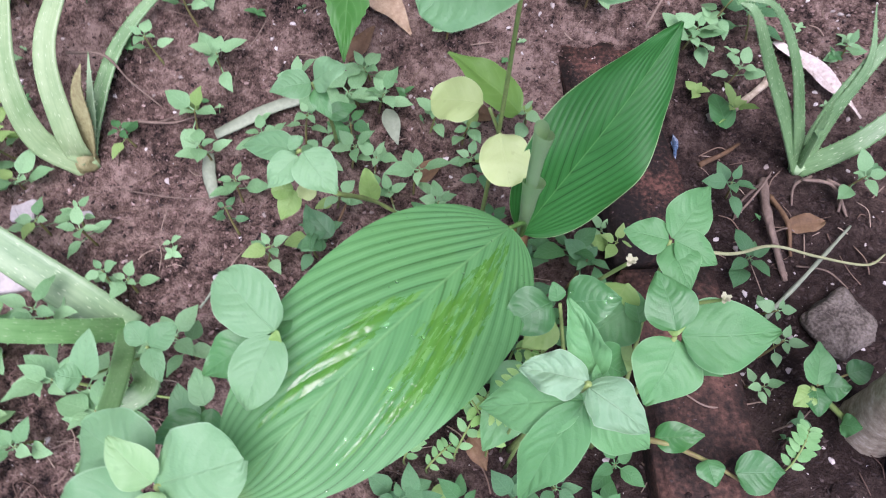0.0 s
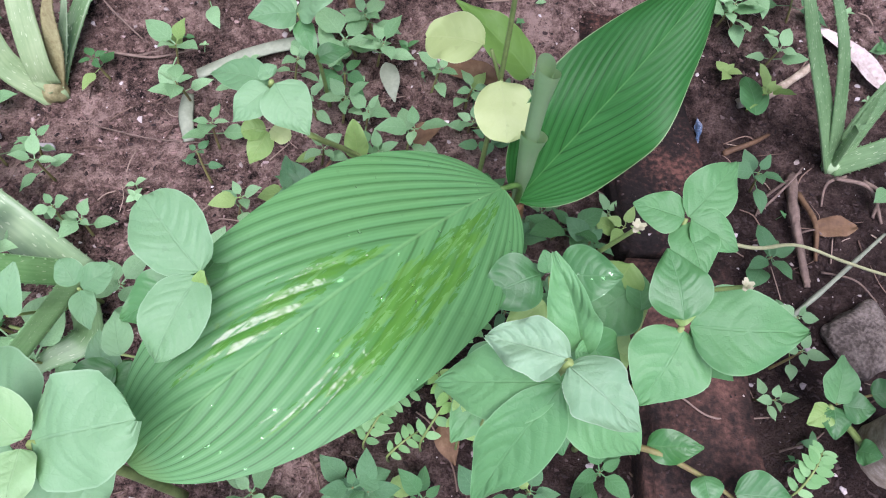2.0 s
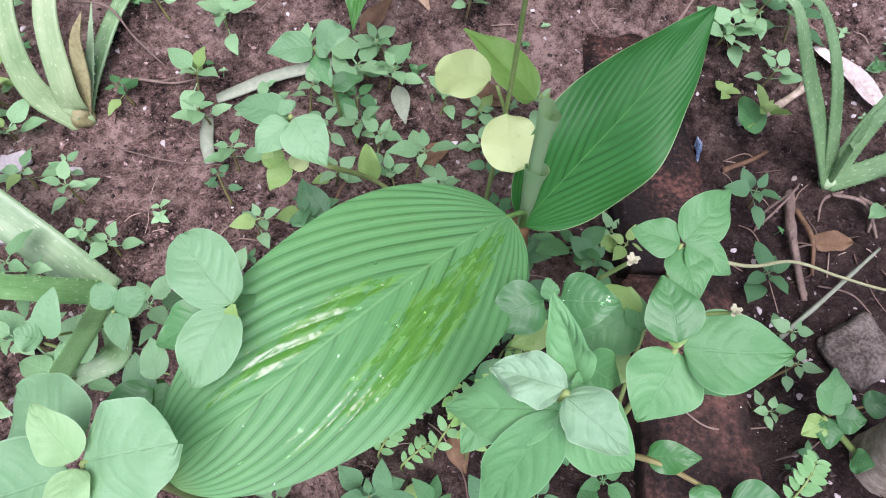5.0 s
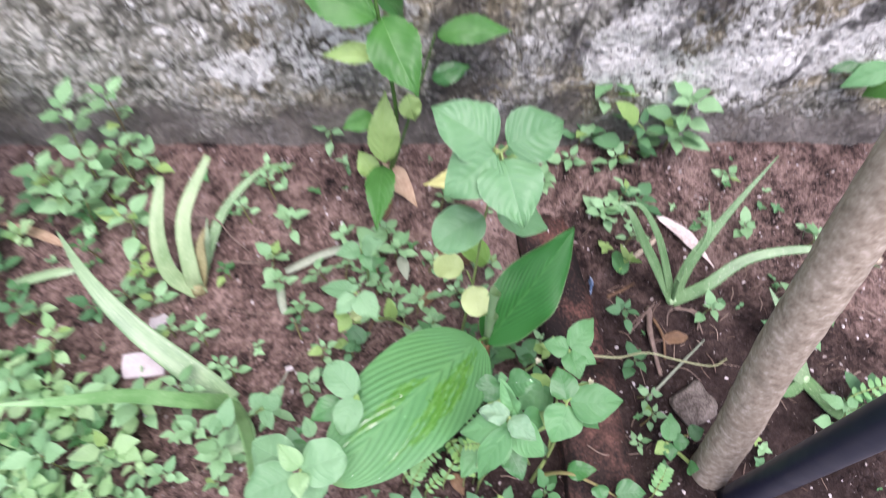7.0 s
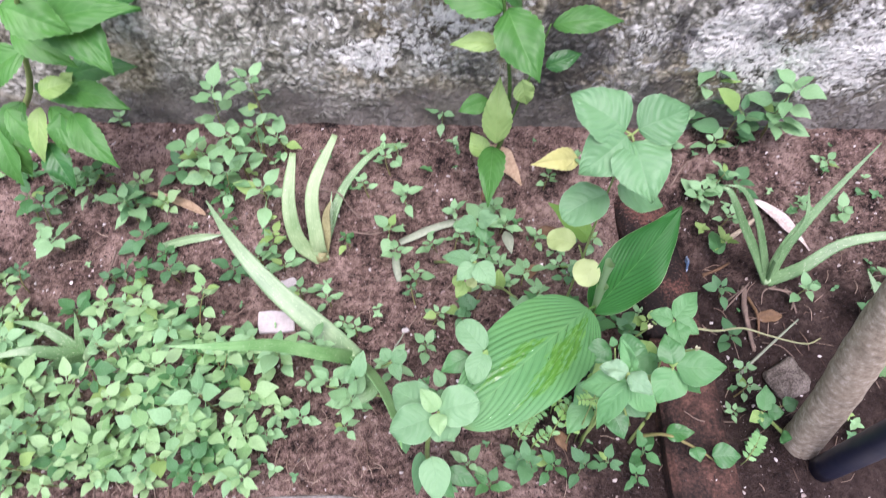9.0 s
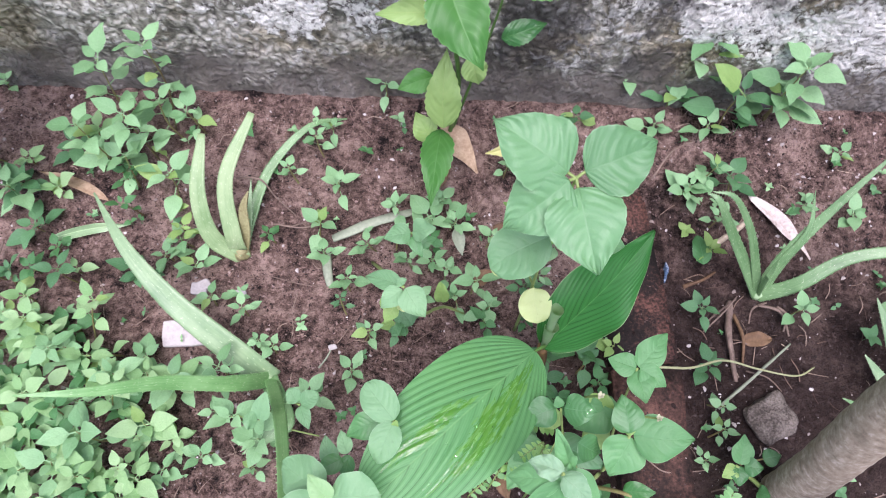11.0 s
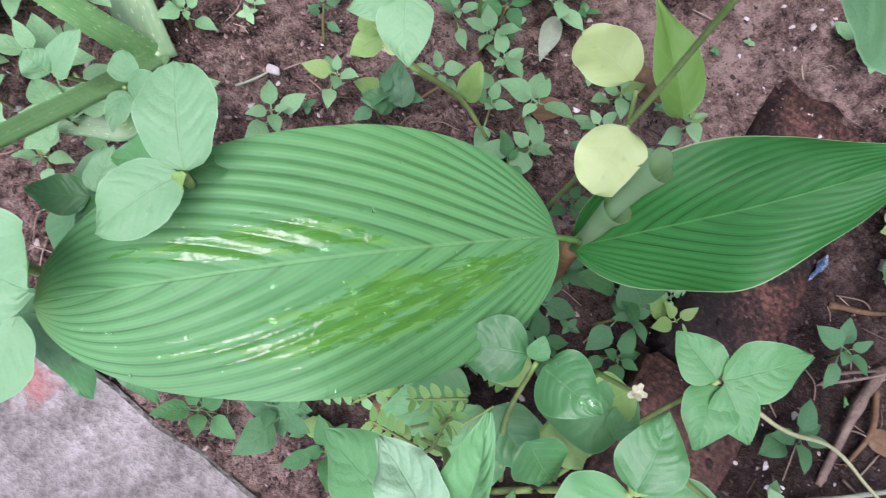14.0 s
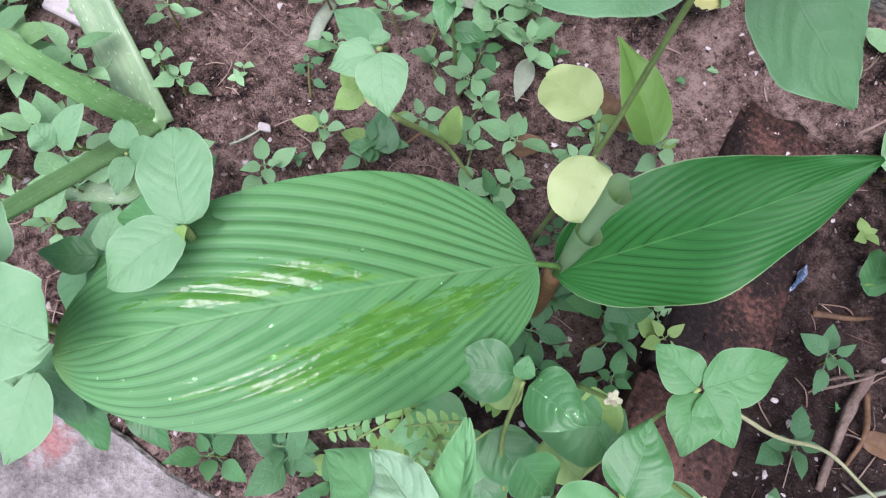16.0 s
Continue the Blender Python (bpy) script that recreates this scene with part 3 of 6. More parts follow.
def blade(length, width, shape="ovate", arch=0.06, fold=0.15, wavy=0.0, nu=20, nv=6, pleat=0.0, count=11.0, slant=0.7, quilt=0.0, curl=0.0, seed=0.0, tooth=0.0, ragged=0.06, bend=0.03):
    """A leaf blade along +Y from its foot at the origin, its face to +Z, with UVs along and across."""
    a, b = SHAPES[shape]
    top = (a / (a + b)) ** a * (b / (a + b)) ** b
    bm = bmesh.new()
    uvs = bm.loops.layers.uv.new("UVMap")
    rows, tex = [], {}
    for i in range(nu + 1):
        u = i / nu
        half = 0.5 * width * (max(u, 1e-4) ** a * max(1 - u, 1e-4) ** b) / top + 0.0006
        row = []
        for j in range(-nv, nv + 1):
            v = j / nv
            av = abs(v)
            side = 3.0 if v > 0 else -3.0
            uneven = 1 + ragged * (noise.noise(Vector((u * 3.2, side, seed))) + 0.22 * noise.noise(Vector((u * 9, side, seed))))
            x = v * half * uneven * (1 + tooth * abs(math.sin(u * 34 + seed)) * av ** 6)
            x += bend * length * math.sin(math.pi * u) * math.sin(seed * 3.7)
            y = u * length + curl * half * av * 0.3
            z = 4 * arch * length * u * (1 - u) + fold * av * half - 0.55 * fold * av * av * half
            z += wavy * width * av * av * (math.sin(u * 11 + seed + (2.2 if v > 0 else 0)) + 1.4 * noise.noise(Vector((u * 4.5, side, seed * 2))))
            z += 1.1 * wavy * width * noise.noise(Vector((u * 2.6, v * 1.3, seed * 2 + 9)))
            if pleat:
                z += pleat * (0.75 + 0.5 * noise.noise(Vector((u * 6, v * 4, seed)))) * (2 * abs(math.cos(math.pi * count * (u - slant * av ** 1.2))) ** 0.8 - 1.2) * min(1, av * 5) * min(1, (1 - av) * 3.5) * min(1, u * 6) * min(1, (1 - u) * 2.2)
            if quilt:
                z -= quilt * width * abs(math.cos(math.pi * 7 * (u - 0.3 * av ** 1.5))) ** 3 * min(1, av * 3)
                z += quilt * width * 0.8 * math.sin(min(1, av) * math.pi)
            vert = bm.verts.new((x, y, z))
            tex[vert] = (0.5 + 0.5 * v, u)
            row.append(vert)
        rows.append(row)
    for r, s in zip(rows, rows[1:]):
        for k in range(2 * nv):
            face = bm.faces.new((r[k], r[k + 1], s[k + 1], s[k]))
            for loop in face.loops:
                loop[uvs].uv = tex[loop.vert]
    return bm


def aim(base, tip, up=(0, 0, 1), roll=0.0):
    """A pose at base whose Y points to tip and whose Z leans to up."""
    y = (Vector(tip) - Vector(base)).normalized()
    x = y.cross(Vector(up)).normalized()
    z = x.cross(y)
    m = Matrix((x, y, z)).transposed().to_4x4()
    return Matrix.Translation(base) @ m @ Matrix.Rotation(radians(roll), 4, "Y")


def leaf(plant, base, tip, width, material, shape="ovate", roll=0.0, up=(0, -0.25, 1), label="", name="leaf", fine=1, **how):
    length = (Vector(tip) - Vector(base)).length
    how.setdefault("seed", (base[0] + 2 * tip[1]) * 90)
    how.setdefault("quilt", 0.008)
    how.setdefault("wavy", 0.046)
    bm = blade(length, width, shape, nu=22 * fine, nv=7 * fine, **how)
    return part(name, bm, material, plant, label, aim(base, tip, up, roll))


def droplets(blade_ob, count, size, seed, top=0.95):
    """Beads of water that sit on a leaf."""
    rng = random.Random(seed)
    verts = blade_ob.data.vertices
    for k in range(count):
        v = verts[rng.randrange(int(len(verts) * 0.05), int(len(verts) * top))]
        r = size * (0.4 + rng.random() ** 2)
        bm = bmesh.new()
        bmesh.ops.create_icosphere(bm, subdivisions=2, radius=r)
        long = rng.uniform(1.0, 1.9)
        for w in bm.verts:
            w.co.y *= long
            w.co.z = max(w.co.z, -0.1 * r) * 0.55
        ob = new("water_drop", link_mesh("water_drop", bm, WATER))
        ob.parent = blade_ob
        ob.matrix_basis = Matrix.Translation(v.co + v.normal * 0.0001) @ v.normal.to_track_quat("Z", "Y").to_matrix().to_4x4()
        ob.visible_shadow = False


def bezier(points, n):
    """A smooth line through the given points."""
    p = [Vector(q) for q in points]
    p = [2 * p[0] - p[1]] + p + [2 * p[-1] - p[-2]]
    out = []
    for k in range(1, len(p) - 2):
        a, b, c, d = p[k - 1 : k + 3]
        for i in range(n):
            s = i / n
            out.append(0.5 * (2 * b + (c - a) * s + (2 * a - 5 * b + 4 * c - d) * s * s + (3 * b - a - 3 * c + d) * s ** 3))
    return out + [p[-2]]


def tube(points, radii, n=6, sides=7, flat=1.0, rough=0.0, bm=None, cup=0.0, face=(0, 0, 1)):
    """A tapered tube along a smooth line; flat squeezes its section, cup hollows one side."""
    bm = bm or bmesh.new()
    line = bezier(points, n)
    rings = []
    for i, q in enumerate(line):
        s = i / (len(line) - 1)
        k = s * (len(radii) - 1)
        lo = min(int(k), len(radii) - 2)
        r = radii[lo] + (radii[lo + 1] - radii[lo]) * (k - lo)
        d = (line[min(i + 1, len(line) - 1)] - line[max(i - 1, 0)]).normalized()
        ref = Vector(face) if abs(d.dot(Vector(face))) < 0.95 else Vector((1, 0, 0))
        x = d.cross(ref).normalized()
        y = x.cross(d)
        ring = []
        for j in range(sides):
            a = 2 * math.pi * j / sides
            e = 1 + rough * noise.noise(q * 60 + Vector((math.cos(a), math.sin(a), 0)) * 1.5)
            ring.append(bm.verts.new(q + x * (math.cos(a) * r * e) + y * ((math.sin(a) * flat + cup * math.cos(a) ** 2) * r * e)))
        rings.append(ring)
    uvs = bm.loops.layers.uv.get("UVMap") or bm.loops.layers.uv.new("UVMap")
    run = 0.0
    for i, (a, b) in enumerate(zip(rings, rings[1:])):
        far = run + (line[i + 1] - line[i]).length
        for j in range(sides):
            face_ = bm.faces.new((a[j], a[(j + 1) % sides], b[(j + 1) % sides], b[j]))
            for loop, at in zip(face_.loops, ((j, run), (j + 1, run), (j + 1, far), (j, far))):
                loop[uvs].uv = (at[0] / sides, at[1])
        run = far
    bm.faces.new(rings[0][::-1])
    bm.faces.new(rings[-1])
    return bm


def stem(plant, points, radii, material=None, name="stem", label=""):
    return part(name, tube(points, radii, 6, 7), material or STALK, plant, label)


def aloe_leaf(plant, points, width, material=None, thick=0.42, label="", teeth=True, face=(0, -0.5, 1), blunt=0.0):
    """A fleshy tapering leaf, hollowed above, with small teeth on both margins."""
    w = 0.5 * width
    bm = tube(points, [w * (1.0 + 0.1 * blunt), w * (0.98 + 0.02 * blunt), w * (0.87 + 0.11 * blunt), w * (0.69 + 0.23 * blunt), w * (0.42 + 0.36 * blunt), w * (0.06 + 0.34 * blunt)], 9, 16, thick, 0.03, cup=0.34, face=face)
    if teeth:
        line = bezier(points, 14)
        for i in range(2, len(line) - 3, 2):
            s = i / (len(line) - 1)
            q, d = line[i], (line[i + 1] - line[i - 1]).normalized()
            x = d.cross(Vector(face)).normalized()
            n = x.cross(d)
            edge = w * (1 - s ** 2.4)
            for side in (-1, 1):
                foot = q + x * side * edge * 0.95 + n * edge * 0.3
                t = 0.0009
                base = [bm.verts.new(foot + d * t), bm.verts.new(foot - d * t), bm.verts.new(foot + n * t * 0.8)]
                apex = bm.verts.new(foot + x * side * 0.0014 + d * 0.0006)
                for k in range(3):
                    bm.faces.new((base[k], base[(k + 1) % 3], apex))
    return part("leaf", bm, material or ALOE, plant, label)


def lump(size, seed, sides=1):
    """An uneven stone."""
    bm = bmesh.new()
    bmesh.ops.create_icosphere(bm, subdivisions=sides, radius=1.0)
    for v in bm.verts:
        k = 1 + 0.28 * noise.noise(v.co * 1.4 + Vector((seed, 0, 0))) + 0.1 * noise.noise(v.co * 4 + Vector((0, seed, 0)))
        v.co = Vector((v.co.x * size[0] * k, v.co.y * size[1] * k, v.co.z * size[2] * k))
    return bm


def ground_z(x, y):
    bank = max(0.0, min(1.0, (y - 0.40) / 0.21))
    z = 0.055 * bank * bank * (3 - 2 * bank)
    near = max(0.0, 1 - (abs(x) + abs(y)) / 6)
    q = Vector((x, y, 0))
    return z + near * (0.007 * noise.noise(q * 6) + 0.004 * noise.noise(q * 19) + 0.0022 * noise.noise(q * 60))


# ---- setting ----
def spread(lo, hi, pitch, far):
    inner = list(np.arange(lo, hi + pitch / 2, pitch))
    reach, gap = [], pitch
    while not reach or reach[-1] < far:
        gap *= 1.6
        reach.append((reach[-1] if reach else 0) + gap)
    return [lo - r for r in reversed(reach)] + inner + [hi + r for r in reach]


def ground_sheet():
    xs, ys = spread(-0.72, 0.86, 0.0055, 900), spread(-0.02, 0.64, 0.0055, 900)
    verts = []
    for y in ys:
        for x in xs:
            z = ground_z(x, y)
            if -0.75 < x < 0.9 and 0 < y < 0.65:
                q = Vector((x, y, 0))
                z += 0.0016 * noise.noise(q * 150) + 0.0007 * abs(noise.noise(q * 320))
            verts.append((x, y, z))
    n = len(xs)
    faces = [(j * n + i, j * n + i + 1, (j + 1) * n + i + 1, (j + 1) * n + i) for j in range(len(ys) - 1) for i in range(n - 1)]
    data = bpy.data.meshes.new("ground")
    data.from_pydata(verts, [], faces)
    data.shade_smooth()
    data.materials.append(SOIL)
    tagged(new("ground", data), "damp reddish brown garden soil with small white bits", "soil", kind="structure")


def garden_wall():
    xs = np.concatenate([np.arange(-15.0, -3.0, 0.5), np.arange(-3.0, -0.8, 0.05), np.arange(-0.8, 1.1, 0.009), np.arange(1.1, 3.2, 0.05), np.arange(3.2, 15.3, 0.5)])
    zs = np.concatenate([np.arange(-0.1, 0.62, 0.009), np.arange(0.62, 1.42, 0.05)])
    bm = bmesh.new()
    grid = []
    for z in zs:
        row = []
        for x in xs:
            q = Vector((x, 0, z))
            d = 0.005 * noise.noise(q * 9) + 0.004 * noise.noise(q * 30) + 0.0042 * noise.noise(q * 70)
            row.append(bm.verts.new((x, 0.607 + d, z)))
        grid.append(row)
    for a, b in zip(grid, grid[1:]):
        for i in range(len(a) - 1):
            bm.faces.new((a[i], a[i + 1], b[i + 1], b[i]))
    edge = list(bm.edges)
    rim = [e for e in edge if e.is_boundary]
    out = bmesh.ops.extrude_edge_only(bm, edges=rim)["geom"]
    moved = [g for g in out if isinstance(g, bmesh.types.BMVert)]
    for v in moved:
        v.co.y = 0.83
    bmesh.ops.contextual_create(bm, geom=[e for e in bm.edges if e.is_boundary])
    data = link_mesh("wall_north", bm, WALL)
    tagged(new("wall_north", data), "old boundary wall with flaking whitewash and black mould", "wall", kind="structure")


def pavement_slab():
    bm = bmesh.new()
    edge = [(-30.0, 0.10), (-0.26, 0.105), (-0.14, 0.119), (-0.08, 0.121), (-0.02, 0.113), (0.03, 0.115), (0.062, 0.112), (0.09, 0.115), (0.12, 0.112), (0.2, 0.11), (30.0, 0.11), (30.0, -2.5), (-30.0, -2.5)]
    low = [bm.verts.new((x, y, -0.06)) for x, y in edge]
    high = [bm.verts.new((x + 0.004 * noise.noise(Vector((x * 9, y * 9, 3))), y + 0.002 * noise.noise(Vector((x * 30, 0, 1))), 0.006)) for x, y in edge]
    bm.faces.new(high)
    bm.faces.new(low[::-1])
    for k in range(len(edge)):
        j = (k + 1) % len(edge)
        bm.faces.new((low[k], low[j], high[j], high[k]))
    bmesh.ops.recalc_face_normals(bm, faces=bm.faces)
    tops = [e for e in bm.edges if all(v.co.z > 0 for v in e.verts)]
    bmesh.ops.bevel(bm, geom=tops, offset=0.002, segments=1, affect="EDGES")
    data = link_mesh("pavement", bm, CONCRETE, False)
    tagged(new("pavement", data), "worn grey concrete path slab edging the bed", "pavement", kind="structure")


ground_sheet()
garden_wall()
pavement_slab()


def brick(at, turn, size, seed, material, label):
    bm = bmesh.new()
    bmesh.ops.create_cube(bm, size=1.0)
    bmesh.ops.scale(bm, verts=bm.verts, vec=size)
    bmesh.ops.bevel(bm, geom=bm.edges, offset=0.004, segments=2, affect="EDGES")
    bmesh.ops.subdivide_edges(bm, edges=[e for e in bm.edges if e.calc_length() > 0.02], cuts=7, use_grid_fill=True)
    for v in bm.verts:
        q = v.co * 45 + Vector((seed, 0, 0))
        v.co += Vector((noise.noise(q), noise.noise(q + Vector((7, 0, 0))), noise.noise(q + Vector((0, 7, 0))))) * 0.0022
    bmesh.ops.transform(bm, verts=bm.verts, matrix=pose(*at, 0, 0, turn))
    return single("brick", bm, material, at, label, "brick", "brick edging")


brick((0.2875, 0.4135, -0.002), 5.4, (0.066, 0.214, 0.06), 1.0, BRICK_DARK, "blackened mossy brick set on edge in soil")
brick((0.2985, 0.191, -0.002), 1.0, (0.067, 0.222, 0.06), 5.0, BRICK, "weathered red brick set on edge in the soil")


# ---- tree trunk, pipe, stone ----
def tree_trunk():
    at = (0.421, 0.188, -0.02)
    pts = [at, (0.409, 0.195, 0.10), (0.398, 0.207, 0.21), (0.393, 0.218, 0.31), (0.392, 0.236, 0.44), (0.400, 0.262, 0.62), (0.42, 0.29, 1.0), (0.43, 0.31, 1.7)]
    tree = thing("tree_trunk", at, "slender young tree trunk with pale brown bark", "tree")
    bm = tube(pts, [0.0205, 0.0188, 0.0188, 0.0186, 0.0185, 0.0182, 0.017, 0.013], 26, 22, 1.0, 0.05)
    for v in bm.verts:
        ring = math.sin(v.co.z * 300 + 3 * noise.noise(v.co * 20))
        v.co += Vector((v.co.x - 0.398, v.co.y - 0.220, 0)).normalized() * 0.0001 * ring
    part("bark", bm, BARK, tree)
    for k, (x, y, z, r) in enumerate(((0.4060, 0.2125, 0.355, 0.0034), (0.3815, 0.2085, 0.262, 0.0030))):
        knot = lump((r, r, r * 0.9), 3.0 + k, 2)
        bmesh.ops.translate(knot, verts=knot.verts, vec=(x, y, z))
        part("knot", knot, BARK, tree, "small bark knot")


def black_pipe():
    at = (0.433, 0.160, -0.01)
    pipe = thing("pipe", at, "black plastic pipe standing in the soil beside the tree", "pipe")
    a, d = Vector((0.4335, 0.1595, 0)), Vector((-0.13518, -0.12722, 0.98262))
    bm = tube([a - d * 0.01, a + d * 0.35, a + d * 0.75, a + d * 1.3], [0.0135] * 4, 8, 28)
    part("tube", bm, PIPE, pipe)
    ring = tube([a + d * 1.29, a + d * 1.305], [0.0145, 0.0145], 2, 28)
    part("rim", ring, PIPE, pipe)


tree_trunk()
black_pipe()
rock = bmesh.new()
bmesh.ops.create_icosphere(rock, subdivisions=4, radius=1.0)
for v in rock.verts:
    c = Vector([math.copysign(abs(q) ** 0.45, q) for q in v.co])
    c *= 1 + 0.22 * noise.noise(c * 1.1 + Vector((3, 1, 0))) + 0.06 * noise.noise(c * 4) + 0.02 * noise.noise(c * 11)
    v.co = Vector((c.x * 0.023, c.y * 0.021, c.z * 0.011))
bmesh.ops.rotate(rock, verts=rock.verts, matrix=Matrix.Rotation(radians(28), 3, "Z"))
bmesh.ops.translate(rock, verts=rock.verts, vec=(0.423, 0.262, -0.002))
single("stone", rock, STONE, (0.424, 0.263, 0.0), "rounded grey stone half sunk in the soil", "stone")


# ---- turmeric plant ----
def scroll(a, b, low, high, start, end, sweep, turn):
    """A young leaf rolled up along a line, wider and looser towards its mouth."""
    bm = bmesh.new()
    uvs = bm.loops.layers.uv.new("UVMap")
    d = (b - a).normalized()
    x = d.cross(Vector((0, 1, 0))).normalized()
    y = d.cross(x)
    rows = []
    for i in range(23):
        s = i / 22
        rows.append([])
        for j in range(41):
            v = j / 40
            ang = turn + sweep * (v - 0.5)
            r = (low + (high - low) * s + 0.0012 * max(0.0, s - 0.82) * 5.5) * (0.50 + 0.62 * v + 0.05 * math.sin(9 * s + 5 * v))
            lift = 0.008 * s ** 4 * math.sin(v * 3.6 + 0.2)
            rows[-1].append(bm.verts.new(a + d * ((start + (end - start) * s) * (b - a).length + lift) + x * r * math.cos(ang) + y * r * math.sin(ang)))
    for i in range(22):
        for j in range(40):
            face = bm.faces.new((rows[i][j], rows[i][j + 1], rows[i + 1][j + 1], rows[i + 1][j]))
            for loop, (k, m) in zip(face.loops, ((j, i), (j + 1, i), (j + 1, i + 1), (j, i + 1))):
                loop[uvs].uv = (k / 40, m / 22)
    return bm


def turmeric():
    at = (0.186, 0.296, 0.0)
    plant = thing("turmeric_plant", at, "turmeric plant with two broad ribbed leaves and a rolled one", "plant")
    stem(plant, [(0.186, 0.296, -0.005), (0.187, 0.293, 0.05), (0.184, 0.290, 0.105)], [0.0075, 0.0065, 0.005], SHEATH, "stem", "brown and green sheathed stem")
    stem(plant, [(0.185, 0.290, 0.10), (0.182, 0.281, 0.132), (0.172, 0.272, 0.143)], [0.0019, 0.0016, 0.0013], GREENSTEM, "petiole")
    broad = leaf(plant, (0.173, 0.273, 0.143), (0.0452, 0.1402, 0.171), 0.0895, TURMERIC, "turmeric", 2, (0.05, -0.2, 1), "broad wet ribbed green leaf", fine=9, arch=0.12, fold=-0.04, pleat=0.0010, wavy=0.016, quilt=0.0, ragged=0.03, bend=0.0)
    leaf(plant, (0.1845, 0.289, 0.108), (0.2645, 0.359, 0.200), 0.0585, TURMERIC_DARK, "young", 8, (0.0, -0.5, 1), "dark green ribbed leaf", fine=5, arch=0.06, fold=0.3, pleat=0.0006, wavy=0.075, quilt=0.0, ragged=0.05, bend=0.0)
    droplets(broad, 40, 0.0008, 4)
    a, b = Vector((0.184, 0.290, 0.105)), Vector((0.181, 0.281, 0.211))
    part("rolled_leaf", scroll(a, b, 0.0022, 0.0046, 0.0, 1.0, 8.6, 0.4), ROLLED, plant, "pale young leaf rolled into a tube")
    part("leaf_wrap", scroll(a, b, 0.0031, 0.0066, 0.0, 0.56, 5.2, 1.7), ROLLED, plant, "loose outer turn of the rolled leaf")


turmeric()


# ---- tall four-leaved plant behind it ----
def four_leaved():
    at = (0.168, 0.345, 0.0)
    plant = thing("tall_weed_plant", at, "tall plant with four broad top leaves and yellow lower leaves", "plant")
    stem(plant, [(0.168, 0.345, -0.005), (0.171, 0.330, 0.15), (0.168, 0.305, 0.28), (0.170, 0.293, 0.370)], [0.0018, 0.0013, 0.0010, 0.0008])
    c = (0.170, 0.293, 0.371)
    for k, (tip, width, roll) in enumerate((((0.124, 0.318, 0.388), 0.041, -6), ((0.214, 0.313, 0.380), 0.038, 12), ((0.183, 0.245, 0.350), 0.042, 5), ((0.132, 0.272, 0.350), 0.038, -8))):
        foot = Vector(c).lerp(Vector(tip), 0.10)
        foot.z += 0.003 * (k % 2)
        leaf(plant, foot, tip, width, MINT, "ovate", roll, (0, -0.35, 1), quilt=0.021, ragged=0.05, fine=2, arch=0.09, fold=0.3, wavy=0.045, tooth=0.03)
        stem(plant, [c, foot], [0.0011, 0.0009], STALK, "petiole")
    low = (0.168, 0.299, 0.305)
    leaf(plant, (0.165, 0.295, 0.300), (0.128, 0.278, 0.286), 0.035, MINT, "round", 0, (0, -0.3, 1), quilt=0.02)
    leaf(plant, (0.179, 0.313, 0.290), (0.221, 0.308, 0.265), 0.033, MINT, "ovate", 0, (0, -0.3, 1), quilt=0.02)
    node = (0.171, 0.330, 0.150)
    leaf(plant, (0.1615, 0.335, 0.168), (0.134, 0.347, 0.158), 0.0245, YELLOW, "round", 0, (0, -0.4, 1), "round pale yellow leaf", quilt=0.0)
    leaf(plant, (0.171, 0.324, 0.156), (0.175, 0.296, 0.146), 0.027, YELLOW, "round", 0, (0, -0.4, 1), "round pale yellow leaf", quilt=0.0)
    stem(plant, [node, (0.165, 0.334, 0.166)], [0.0011, 0.0009], STALK, "petiole")
    stem(plant, [node, (0.171, 0.325, 0.155)], [0.0011, 0.0009], STALK, "petiole")
    leaf(plant, (0.203, 0.422, 0.050), (0.150, 0.451, 0.085), 0.035, BACKLIT, "ovate", 20, (0.2, -0.5, 1), "lime green leaf seen from behind", fold=0.35)


four_leaved()


